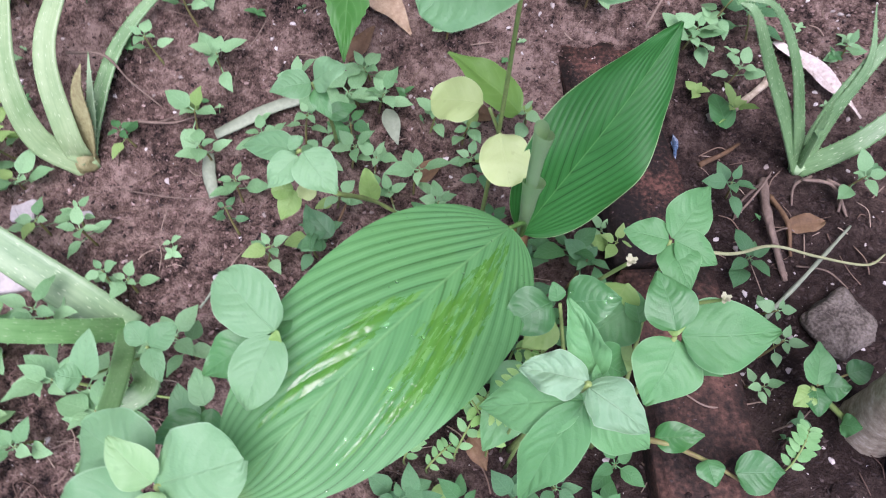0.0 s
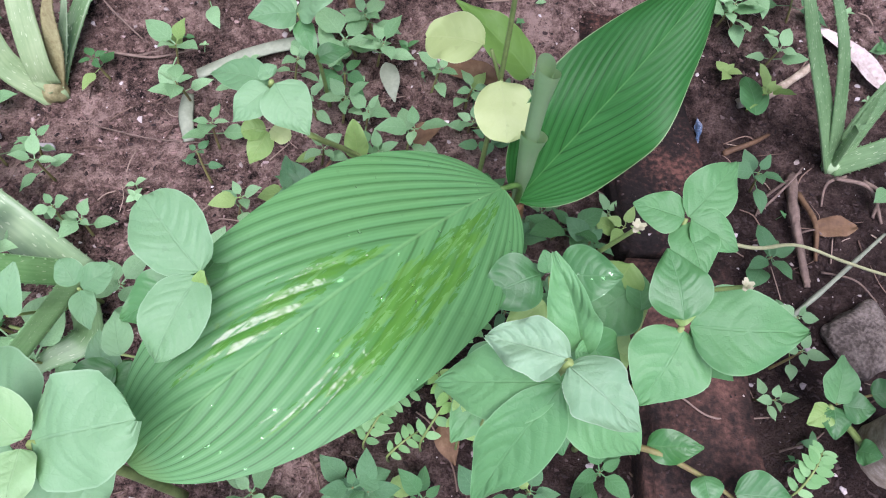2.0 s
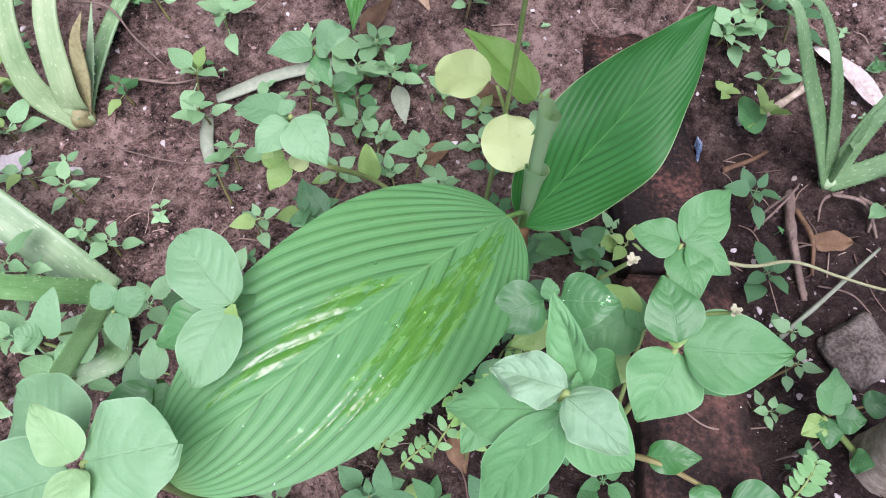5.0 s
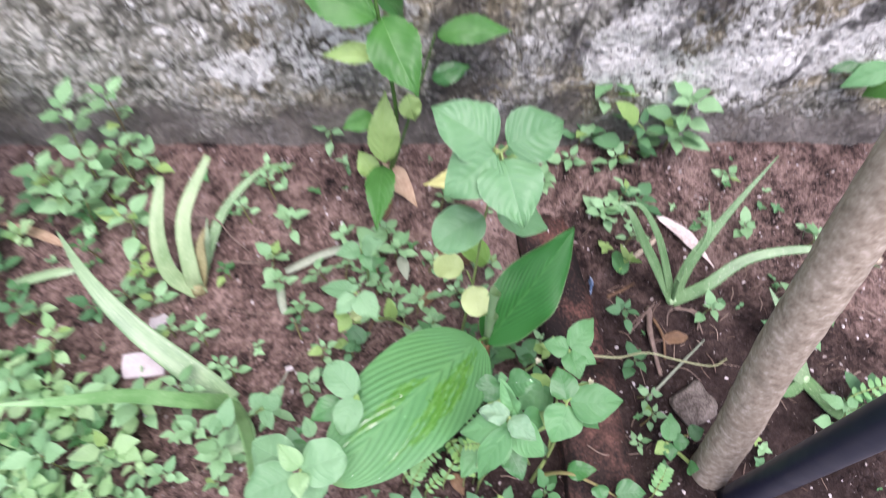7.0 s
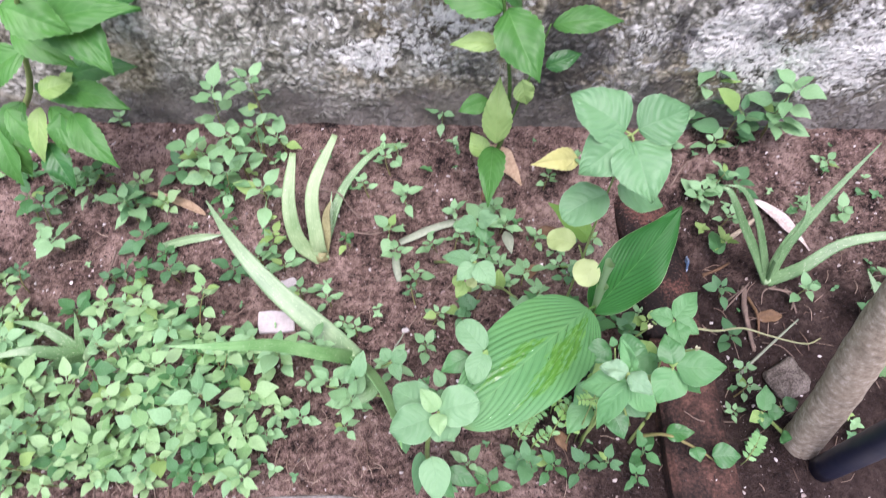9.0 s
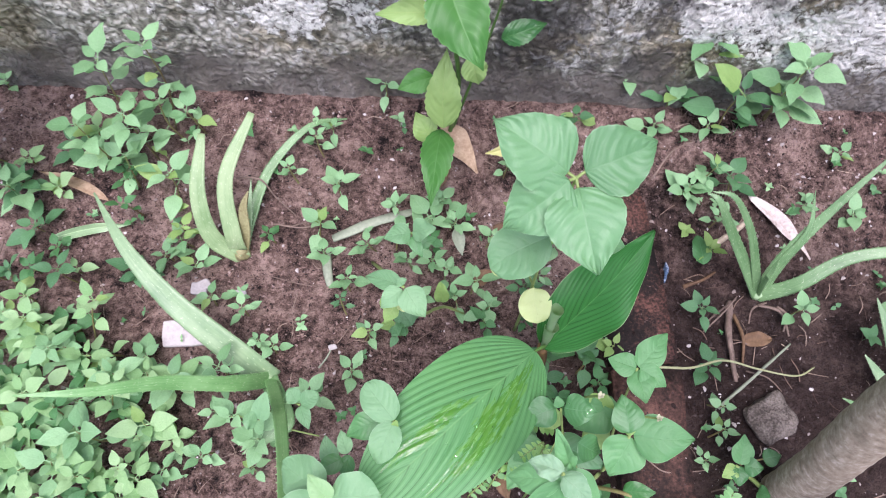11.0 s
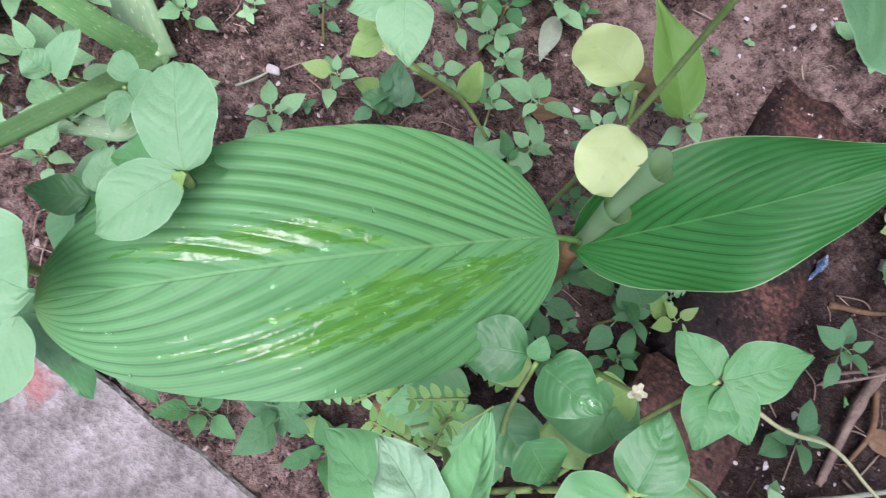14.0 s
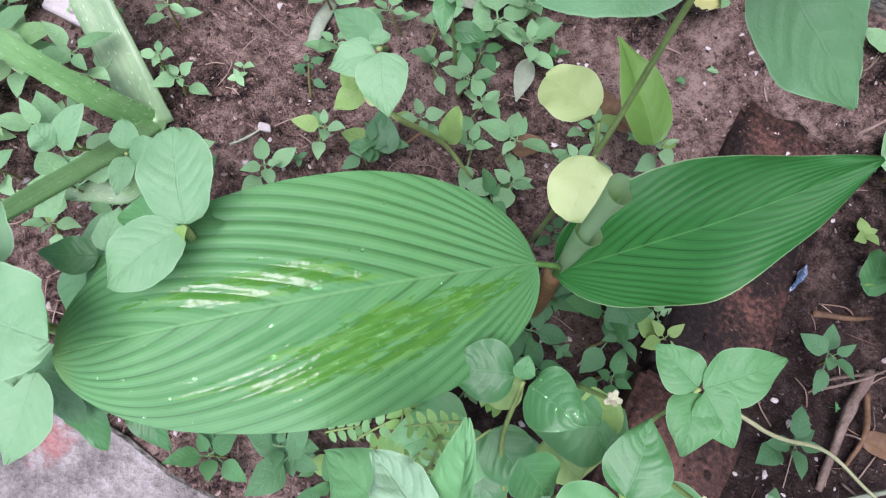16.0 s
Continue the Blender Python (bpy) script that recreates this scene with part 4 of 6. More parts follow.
# ---- leafy weeds in front ----
def silver_topped():
    at = (0.178, 0.185, 0.0)
    plant = thing("leafy_weed", at, "leafy weed with pale silvery young leaves on top", "plant", "leafy weeds")
    top = (0.177, 0.158, 0.245)
    stem(plant, [at, (0.185, 0.18, 0.12), top], [0.0021, 0.0018, 0.0013])
    leaf(plant, (0.177, 0.159, 0.245), (0.157, 0.167, 0.236), 0.0145, SILVER, "ovate", 0, (0, -0.3, 1), "silvery young leaf", fold=0.45, wavy=0.13, ragged=0.2)
    leaf(plant, (0.177, 0.157, 0.245), (0.195, 0.143, 0.240), 0.0155, SILVER, "ovate", 0, (0, -0.3, 1), "silvery young leaf", fold=0.4, wavy=0.13, ragged=0.2)
    leaf(plant, (0.183, 0.164, 0.235), (0.172, 0.183, 0.256), 0.0125, PALE, "lance", -30, (0, -0.3, 1), fold=0.9, wavy=0.10, bend=0.10, ragged=0.15)
    leaf(plant, (0.177, 0.156, 0.235), (0.145, 0.161, 0.210), 0.022, PALE, "ovate", 0, (0, -0.3, 1))
    leaf(plant, (0.177, 0.155, 0.235), (0.157, 0.129, 0.200), 0.018, PALE, "lance", 0, (0, -0.3, 1), bend=0.08, wavy=0.08, ragged=0.30)
    leaf(plant, (0.183, 0.163, 0.220), (0.208, 0.146, 0.195), 0.024, PALE, "ovate", 0, (0, -0.3, 1))
    leaf(plant, (0.180, 0.163, 0.240), (0.187, 0.163, 0.235), 0.006, PALE, "ovate")
    leaf(plant, (0.204, 0.198, 0.150), (0.224, 0.194, 0.130), 0.021, MID, "ovate")
    for foot, tip, width, tone in (((0.182, 0.208, 0.100), (0.160, 0.194, 0.085), 0.024, MID), ((0.189, 0.207, 0.090), (0.195, 0.179, 0.075), 0.026, PALE), ((0.194, 0.209, 0.100), (0.227, 0.198, 0.090), 0.025, MID),
                                   ((0.180, 0.205, 0.060), (0.157, 0.176, 0.050), 0.026, PALE), ((0.202, 0.201, 0.060), (0.215, 0.172, 0.050), 0.026, MID), ((0.207, 0.219, 0.050), (0.246, 0.198, 0.045), 0.025, TEAL)):
        leaf(plant, foot, tip, width, tone, "ovate")
        stem(plant, [(0.182, 0.183, max(0.02, foot[2] - 0.015)), foot], [0.0008, 0.0006], STALK, "petiole")
    return plant


def right_weed():
    at = (0.232, 0.185, 0.0)
    plant = thing("leafy_weed", at, "leafy weed with broad matt green leaves and dry flowers", "plant", "leafy weeds")
    top = (0.241, 0.202, 0.160)
    stem(plant, [at, (0.245, 0.199, 0.056), top], [0.0021, 0.0018, 0.0012])
    leaf(plant, (0.244, 0.203, 0.161), (0.288, 0.201, 0.166), 0.0341, PALE, "ovate", 0, (0, -0.3, 1))
    leaf(plant, (0.240, 0.203, 0.166), (0.235, 0.231, 0.171), 0.0231, MID, "ovate", -10, (0, -0.3, 1))
    leaf(plant, (0.243, 0.202, 0.157), (0.228, 0.177, 0.138), 0.0330, PALE, "ovate", 0, (0, -0.3, 1))
    leaf(plant, (0.250, 0.207, 0.146), (0.276, 0.194, 0.122), 0.0209, MID, "ovate", 0, (0, -0.3, 1))
    leaf(plant, (0.238, 0.205, 0.161), (0.245, 0.206, 0.166), 0.0055, LIME, "ovate", 0, (0, -0.3, 1))
    four = (0.256, 0.261, 0.144)
    stem(plant, [(0.245, 0.199, 0.034), (0.250, 0.238, 0.100), four], [0.0014, 0.0012, 0.0009], STALK, "branch")
    leaf(plant, (0.257, 0.262, 0.144), (0.282, 0.291, 0.148), 0.0231, PALE, "ovate", 0, (0, -0.3, 1))
    leaf(plant, (0.255, 0.261, 0.144), (0.233, 0.269, 0.142), 0.0187, PALE, "ovate", 0, (0, -0.3, 1))
    leaf(plant, (0.258, 0.261, 0.144), (0.279, 0.248, 0.140), 0.0187, PALE, "ovate", 0, (0, -0.3, 1))
    leaf(plant, (0.257, 0.260, 0.142), (0.262, 0.234, 0.138), 0.0220, PALE, "ovate", 0, (0, -0.3, 1))
    # lower leaves towards the turmeric
    mid = (0.190, 0.221, 0.160)
    stem(plant, [(0.225, 0.19, 0.04), (0.2, 0.205, 0.11), mid], [0.0014, 0.0012, 0.0009], STALK, "branch")
    leaf(plant, (0.186, 0.222, 0.160), (0.161, 0.210, 0.157), 0.023, MID, "ovate", 0, (0, -0.3, 1))
    wet_leaf = leaf(plant, (0.192, 0.220, 0.165), (0.215, 0.216, 0.175), 0.023, MID, "ovate", 0, (0, -0.3, 1))
    droplets(wet_leaf, 9, 0.0006, 9)
    leaf(plant, (0.188, 0.220, 0.166), (0.186, 0.228, 0.170), 0.007, PALE, "ovate", 0, (0, -0.3, 1))
    leaf(plant, (0.235, 0.232, 0.130), (0.207, 0.217, 0.115), 0.031, PALE, "ovate", 0, (0, -0.3, 1))
    leaf(plant, (0.230, 0.239, 0.140), (0.223, 0.231, 0.120), 0.020, LIME, "ovate", 0, (0, -0.3, 1))
    leaf(plant, (0.236, 0.221, 0.130), (0.235, 0.241, 0.130), 0.012, MID, "ovate", 0, (0, -0.3, 1))
    leaf(plant, (0.218, 0.219, 0.100), (0.243, 0.211, 0.090), 0.029, LIME, "ovate", 0, (0, -0.3, 1))
    leaf(plant, (0.197, 0.231, 0.110), (0.179, 0.221, 0.100), 0.017, LIME, "ovate", 0, (0, -0.3, 1))
    leaf(plant, (0.259, 0.179, 0.050), (0.285, 0.177, 0.060), 0.017, DEEP, "ovate", 0, (0, -0.3, 1))
    stem(plant, [(0.238, 0.187, 0.015), (0.259, 0.177, 0.050), (0.289, 0.165, 0.045), (0.309, 0.153, 0.040)], [0.0022, 0.0018, 0.0014, 0.001], WEEDSTEM, "trailing_stem", "reddish trailing stem")
    leaf(plant, (0.287, 0.165, 0.050), (0.289, 0.150, 0.050), 0.016, MID, "ovate", 0, (0, -0.3, 1))
    leaf(plant, (0.302, 0.157, 0.050), (0.331, 0.156, 0.050), 0.024, MID, "ovate", 0, (0, -0.3, 1))
    for a, b in (((0.207, 0.228, 0.170), (0.211, 0.219, 0.207)), ((0.251, 0.216, 0.166), (0.258, 0.211, 0.182))):
        stalk = stem(plant, [a, b], [0.0010, 0.0008], STALK, "flower_stalk")
        bm = bmesh.new()
        for k in range(5):
            g = blade(0.0034, 0.0011, "lance", nu=5, nv=2, fold=0.5)
            bmesh.ops.transform(g, verts=g.verts, matrix=Matrix.Translation(b) @ pose(0, 0, 0, 25 + 20 * (k % 2), 0, 72 * k))
            tmp = bpy.data.meshes.new("petal")
            g.to_mesh(tmp)
            bm.from_mesh(tmp)
            g.free()
            bpy.data.meshes.remove(tmp)
        part("dry_flower", bm, PETAL, stalk, "small dry white flower")


def left_tall_weed():
    at = (0.045, 0.205, 0.0)
    plant = thing("leafy_weed", at, "upright leafy weed with broad quilted leaves", "plant", "leafy weeds")
    top = (0.066, 0.196, 0.200)
    stem(plant, [at, (0.05, 0.205, 0.1), top], [0.0028, 0.0024, 0.0016])
    leaf(plant, (0.066, 0.197, 0.202), (0.044, 0.2215, 0.207), 0.0240, LIGHT, "round", 0, (0, -0.3, 1), quilt=0.018)
    leaf(plant, (0.066, 0.195, 0.202), (0.0555, 0.168, 0.194), 0.0210, LIGHT, "ellipse", 0, (0, -0.3, 1), quilt=0.018)
    leaf(plant, (0.053, 0.203, 0.175), (0.028, 0.192, 0.165), 0.020, MID, "ovate", 0, (0, -0.3, 1))
    leaf(plant, (0.062, 0.199, 0.190), (0.066, 0.216, 0.180), 0.011, MID, "ovate", 0, (0, -0.3, 1))
    leaf(plant, (0.066, 0.192, 0.200), (0.068, 0.196, 0.205), 0.004, LIME, "ovate", 0, (0, -0.3, 1))
    leaf(plant, (0.029, 0.181, 0.150), (0.025, 0.163, 0.140), 0.011, MID, "ovate", 0, (0, -0.3, 1))
    leaf(plant, (0.024, 0.178, 0.150), (0.004, 0.167, 0.150), 0.014, MID, "ovate", 0, (0, -0.3, 1))
    leaf(plant, (0.029, 0.180, 0.160), (0.022, 0.197, 0.160), 0.011, LIGHT, "ovate", 0, (0, -0.3, 1))
    leaf(plant, (-0.009, 0.176, 0.090), (-0.008, 0.149, 0.060), 0.019, TEAL, "ovate", 0, (0, -0.3, 1))
    return plant


def corner_weed():
    at = (0.012, 0.150, 0.0)
    plant = thing("leafy_weed", at, "low leafy weed leaning over the path edge", "plant", "leafy weeds")
    top = (0.028, 0.140, 0.200)
    stem(plant, [at, (0.015, 0.148, 0.1), top], [0.0028, 0.0024, 0.0016])
    leaf(plant, (0.028, 0.141, 0.200), (0.061, 0.146, 0.212), 0.033, LIGHT, "round", 0, (0, -0.3, 1), quilt=0.018)
    leaf(plant, (0.027, 0.141, 0.203), (0.012, 0.156, 0.212), 0.015, YOUNG, "ovate", 0, (0, -0.3, 1), "pale young leaf", fold=0.5)
    leaf(plant, (0.020, 0.148, 0.188), (-0.014, 0.169, 0.178), 0.031, LIGHT, "ellipse", 0, (0, -0.3, 1), quilt=0.018)
    leaf(plant, (0.023, 0.138, 0.196), (-0.013, 0.126, 0.190), 0.032, LIGHT, "ellipse", 0, (0, -0.3, 1), quilt=0.018)
    leaf(plant, (0.027, 0.138, 0.203), (0.029, 0.119, 0.203), 0.014, YOUNG, "ovate", 0, (0, -0.3, 1), "pale young leaf", fold=0.5)
    leaf(plant, (0.027, 0.139, 0.190), (0.041, 0.126, 0.170), 0.029, LIGHT, "ovate", 0, (0, -0.3, 1))
    leaf(plant, (0.014, 0.177, 0.130), (0.006, 0.198, 0.135), 0.014, LIGHT, "ovate", 0, (0, -0.3, 1))
    leaf(plant, (0.008, 0.178, 0.120), (0.012, 0.193, 0.110), 0.013, MID, "ovate", 0, (0, -0.3, 1))
    leaf(plant, (0.010, 0.127, 0.100), (0.031, 0.117, 0.070), 0.018, LIGHT, "ovate", 0, (0, -0.3, 1))
    leaf(plant, (0.016, 0.127, 0.070), (0.041, 0.110, 0.050), 0.019, MID, "ovate", 0, (0, -0.3, 1))
    leaf(plant, (0.033, 0.136, 0.050), (0.064, 0.124, 0.040), 0.018, MID, "ovate", 0, (0, -0.3, 1))
    leaf(plant, (0.009, 0.138, 0.100), (0.005, 0.109, 0.060), 0.013, TEAL, "ovate", 0, (0, -0.3, 1))
    leaf(plant, (0.020, 0.128, 0.120), (0.026, 0.091, 0.100), 0.028, LIGHT, "ovate", 0, (0, -0.3, 1))


def middle_weed():
    at = (0.010, 0.418, 0.000)
    plant = thing("leafy_weed", at, "slender weed with pale leaves, one with a small hole", "plant", "leafy weeds")
    top = (0.060, 0.325, 0.145)
    stem(plant, [at, top], [0.002, 0.0014], STALK)
    leaf(plant, (0.062, 0.324, 0.145), (0.080, 0.302, 0.135), 0.024, LIGHT, "ovate", 0, (0, -0.3, 1))
    leaf(plant, (0.058, 0.325, 0.140), (0.040, 0.311, 0.130), 0.018, LIGHT, "ovate", 0, (0, -0.3, 1))
    leaf(plant, (0.057, 0.329, 0.140), (0.024, 0.341, 0.130), 0.018, LIGHT, "ovate", 0, (0, -0.3, 1))
    leaf(plant, (0.060, 0.326, 0.147), (0.055, 0.331, 0.150), 0.009, LIGHT, "ovate", 0, (0, -0.3, 1))
    leaf(plant, (0.051, 0.330, 0.100), (0.062, 0.323, 0.100), 0.010, YELLOW, "round", 0, (0, -0.3, 1))
    leaf(plant, (0.049, 0.328, 0.100), (0.040, 0.313, 0.090), 0.014, LIME, "ovate", 0, (0, -0.3, 1))
    leaf(plant, (0.048, 0.330, 0.100), (0.035, 0.327, 0.100), 0.012, LIME, "round", 0, (0, -0.3, 1))


def rear_weed():
    at = (0.062, 0.425, 0.000)
    plant = thing("leafy_weed", at, "upright weed with two pale notched leaves", "plant", "leafy weeds")
    top = (0.062, 0.388, 0.128)
    stem(plant, [at, (0.066, 0.402, 0.07), top], [0.0016, 0.0013, 0.0009], STALK)
    leaf(plant, (0.063, 0.388, 0.130), (0.085, 0.383, 0.148), 0.020, LIGHT, "ovate", 0, (0, -0.4, 1), ragged=0.12)
    leaf(plant, (0.061, 0.388, 0.128), (0.037, 0.379, 0.132), 0.019, LIGHT, "ovate", 0, (0, -0.4, 1), ragged=0.14)
    leaf(plant, (0.063, 0.386, 0.125), (0.073, 0.368, 0.118), 0.011, MID, "ovate", 0, (0, -0.4, 1))
    leaf(plant, (0.064, 0.400, 0.080), (0.084, 0.410, 0.078), 0.012, MID, "ovate", 0, (0, -0.4, 1))


def rear_seedling():
    at = (0.084, 0.384, 0.000)
    plant = thing("leafy_weed", at, "small weed with upright narrow lime green leaf", "plant", "leafy weeds")
    stem(plant, [at, (0.090, 0.363, 0.030)], [0.0015, 0.001], STALK)
    leaf(plant, (0.091, 0.361, 0.030), (0.089, 0.370, 0.060), 0.014, LIME, "ellipse", 0, (0, -0.6, 1), fold=0.6)
    leaf(plant, (0.061, 0.338, 0.020), (0.044, 0.357, 0.030), 0.015, TEAL, "ovate", 0, (0, -0.3, 1))
    leaf(plant, (0.055, 0.336, 0.020), (0.041, 0.323, 0.030), 0.015, TEAL, "ovate", 0, (0, -0.3, 1))
    leaf(plant, (0.366, 0.416, 0.030), (0.364, 0.451, 0.030), 0.019, MID, "ellipse", 0, (0, -0.6, 1))


def stone_weed():
    at = (0.410, 0.189, 0.000)
    plant = thing("leafy_weed", at, "stout-stemmed weed with rounded leaves beside the stone", "plant", "leafy weeds")
    stem(plant, [at, (0.386, 0.197, 0.025), (0.364, 0.206, 0.045)], [0.0024, 0.0021, 0.0014])
    leaf(plant, (0.367, 0.207, 0.046), (0.372, 0.232, 0.055), 0.019, PALE)
    leaf(plant, (0.367, 0.206, 0.044), (0.366, 0.189, 0.040), 0.017, MID)
    leaf(plant, (0.371, 0.206, 0.046), (0.386, 0.204, 0.050), 0.016, MID)
    leaf(plant, (0.389, 0.213, 0.045), (0.404, 0.216, 0.050), 0.015, MID)
    leaf(plant, (0.365, 0.204, 0.044), (0.351, 0.196, 0.042), 0.013, LIME)
    leaf(plant, (0.390, 0.188, 0.020), (0.397, 0.183, 0.030), 0.014, MID)
    stem(plant, [(0.367, 0.207, 0.046), (0.389, 0.213, 0.045)], [0.0009, 0.0007], WEEDSTEM, "branch")


def aloe_weed():
    at = (-0.062, 0.262, 0.0)
    plant = thing("leafy_weed", at, "small weed with three round leaves beside the aloe", "plant", "leafy weeds")
    top = (-0.026, 0.230, 0.100)
    stem(plant, [at, top], [0.0014, 0.0009], STALK)
    leaf(plant, (-0.028, 0.232, 0.100), (-0.036, 0.243, 0.105), 0.013, LIGHT, "ellipse")
    leaf(plant, (-0.025, 0.231, 0.100), (-0.010, 0.240, 0.105), 0.015, LIGHT, "ellipse")
    leaf(plant, (-0.025, 0.229, 0.100), (-0.015, 0.210, 0.100), 0.012, LIGHT)
    side = (-0.061, 0.218, 0.090)
    stem(plant, [at, side], [0.0012, 0.0008], STALK, "branch")
    leaf(plant, (-0.061, 0.218, 0.090), (-0.054, 0.238, 0.110), 0.016, LIGHT)
    leaf(plant, (-0.063, 0.217, 0.090), (-0.073, 0.217, 0.100), 0.015, LIGHT, "ellipse")


stone_weed()
aloe_weed()
middle_weed()
rear_weed()
rear_seedling()
silver_topped()
right_weed()
left_tall_weed()
corner_weed()


# ---- aloes ----
def aloe(at, label, leaves, base=None):
    plant = thing("aloe", at, label, "aloe", "aloes in the bed")
    crown = lump((0.0100, 0.0095, 0.011) if base else (0.006, 0.006, 0.007), at[0] * 9, 3)
    bmesh.ops.translate(crown, verts=crown.verts, vec=Vector(at) + Vector((0, 0, 0.005 if base else 0.002)))
    part("crown", crown, base or ALOE_GREY, plant, "brown dry leaf bases" if base else "pale green leaf bases")
    for points, width, material, *face in leaves:
        aloe_leaf(plant, [at] + points, width, material, face=face[0] if face else (0, -0.5, 1), blunt=1.0 if material == ALOE_PALE else 0.0)
    return plant


one = (-0.137, 0.422, 0.000)
aloe(one, "small aloe with three pale upright leaves", [
    ([(-0.162, 0.427, 0.030), (-0.172, 0.458, 0.070), (-0.168, 0.510, 0.105)], 0.020, ALOE_PALE),
    ([(-0.139, 0.430, 0.035), (-0.142, 0.472, 0.080), (-0.115, 0.529, 0.118)], 0.019, ALOE_PALE),
    ([(-0.129, 0.452, 0.020), (-0.109, 0.509, 0.045), (-0.068, 0.558, 0.060), (-0.025, 0.579, 0.050)], 0.014, ALOE),
    ([(-0.126, 0.444, 0.030), (-0.123, 0.485, 0.060)], 0.010, ALOE_GREY),
    ([(-0.129, 0.435, 0.028), (-0.126, 0.450, 0.056), (-0.119, 0.462, 0.072)], 0.015, CROWN),
], CROWN)
two = (-0.083, 0.281, 0.000)
aloe(two, "sprawling aloe with long toothed grey-green leaves", [
    ([(-0.111, 0.297, 0.030), (-0.168, 0.332, 0.068), (-0.216, 0.375, 0.095), (-0.261, 0.433, 0.105)], 0.029, ALOE_GREY),
    ([(-0.101, 0.261, 0.050), (-0.144, 0.242, 0.110), (-0.184, 0.221, 0.150), (-0.231, 0.210, 0.170)], 0.0165, ALOE_MID),
    ([(-0.051, 0.231, 0.070), (-0.027, 0.184, 0.130), (-0.009, 0.138, 0.180), (-0.002, 0.112, 0.190)], 0.013, ALOE_MID, (0, 0.8, 0.5)),
    ([(-0.055, 0.236, 0.020), (-0.070, 0.217, 0.025), (-0.089, 0.199, 0.030)], 0.020, ALOE),
])
three = (0.430, 0.396, 0.000)
aloe(three, "aloe with narrow toothed leaves and bare roots", [
    ([(0.401, 0.405, 0.050), (0.370, 0.419, 0.100), (0.349, 0.429, 0.135), (0.338, 0.435, 0.140)], 0.0135, ALOE),
    ([(0.411, 0.406, 0.050), (0.389, 0.420, 0.100), (0.364, 0.434, 0.135), (0.342, 0.437, 0.140)], 0.0105, ALOE),
    ([(0.441, 0.417, 0.050), (0.476, 0.449, 0.100), (0.527, 0.490, 0.155)], 0.015, ALOE),
    ([(0.436, 0.410, 0.040), (0.456, 0.432, 0.080), (0.456, 0.462, 0.110)], 0.010, ALOE),
    ([(0.461, 0.397, 0.030), (0.510, 0.416, 0.060), (0.583, 0.413, 0.080), (0.654, 0.394, 0.070)], 0.016, ALOE),
    ([(0.424, 0.398, 0.050), (0.424, 0.404, 0.080)], 0.009, ALOE),
])
four = (0.557, 0.288, 0.000)
aloe(four, "grey-green aloe half hidden behind the tree", [
    ([(0.540, 0.305, 0.030), (0.516, 0.333, 0.070), (0.501, 0.357, 0.090)], 0.018, ALOE_GREY),
    ([(0.527, 0.290, 0.030), (0.495, 0.311, 0.060)], 0.018, ALOE_GREY),
    ([(0.519, 0.266, 0.020), (0.476, 0.274, 0.040)], 0.014, ALOE),
    ([(0.574, 0.239, 0.020), (0.608, 0.236, 0.050), (0.658, 0.243, 0.060)], 0.018, ALOE),
])
five = (-0.405, 0.275, 0.000)
aloe(five, "low aloe at the edge of the weed carpet", [
    ([(-0.420, 0.285, 0.020), (-0.448, 0.296, 0.038), (-0.482, 0.301, 0.040)], 0.017, ALOE),
    ([(-0.422, 0.270, 0.020), (-0.450, 0.262, 0.042), (-0.490, 0.247, 0.050)], 0.018, ALOE),
    ([(-0.410, 0.258, 0.022), (-0.416, 0.244, 0.040), (-0.406, 0.226, 0.034)], 0.015, ALOE),
    ([(-0.385, 0.278, 0.022), (-0.362, 0.288, 0.045)], 0.013, ALOE_GREY),
    ([(-0.402, 0.288, 0.030), (-0.397, 0.302, 0.062)], 0.012, ALOE),
])


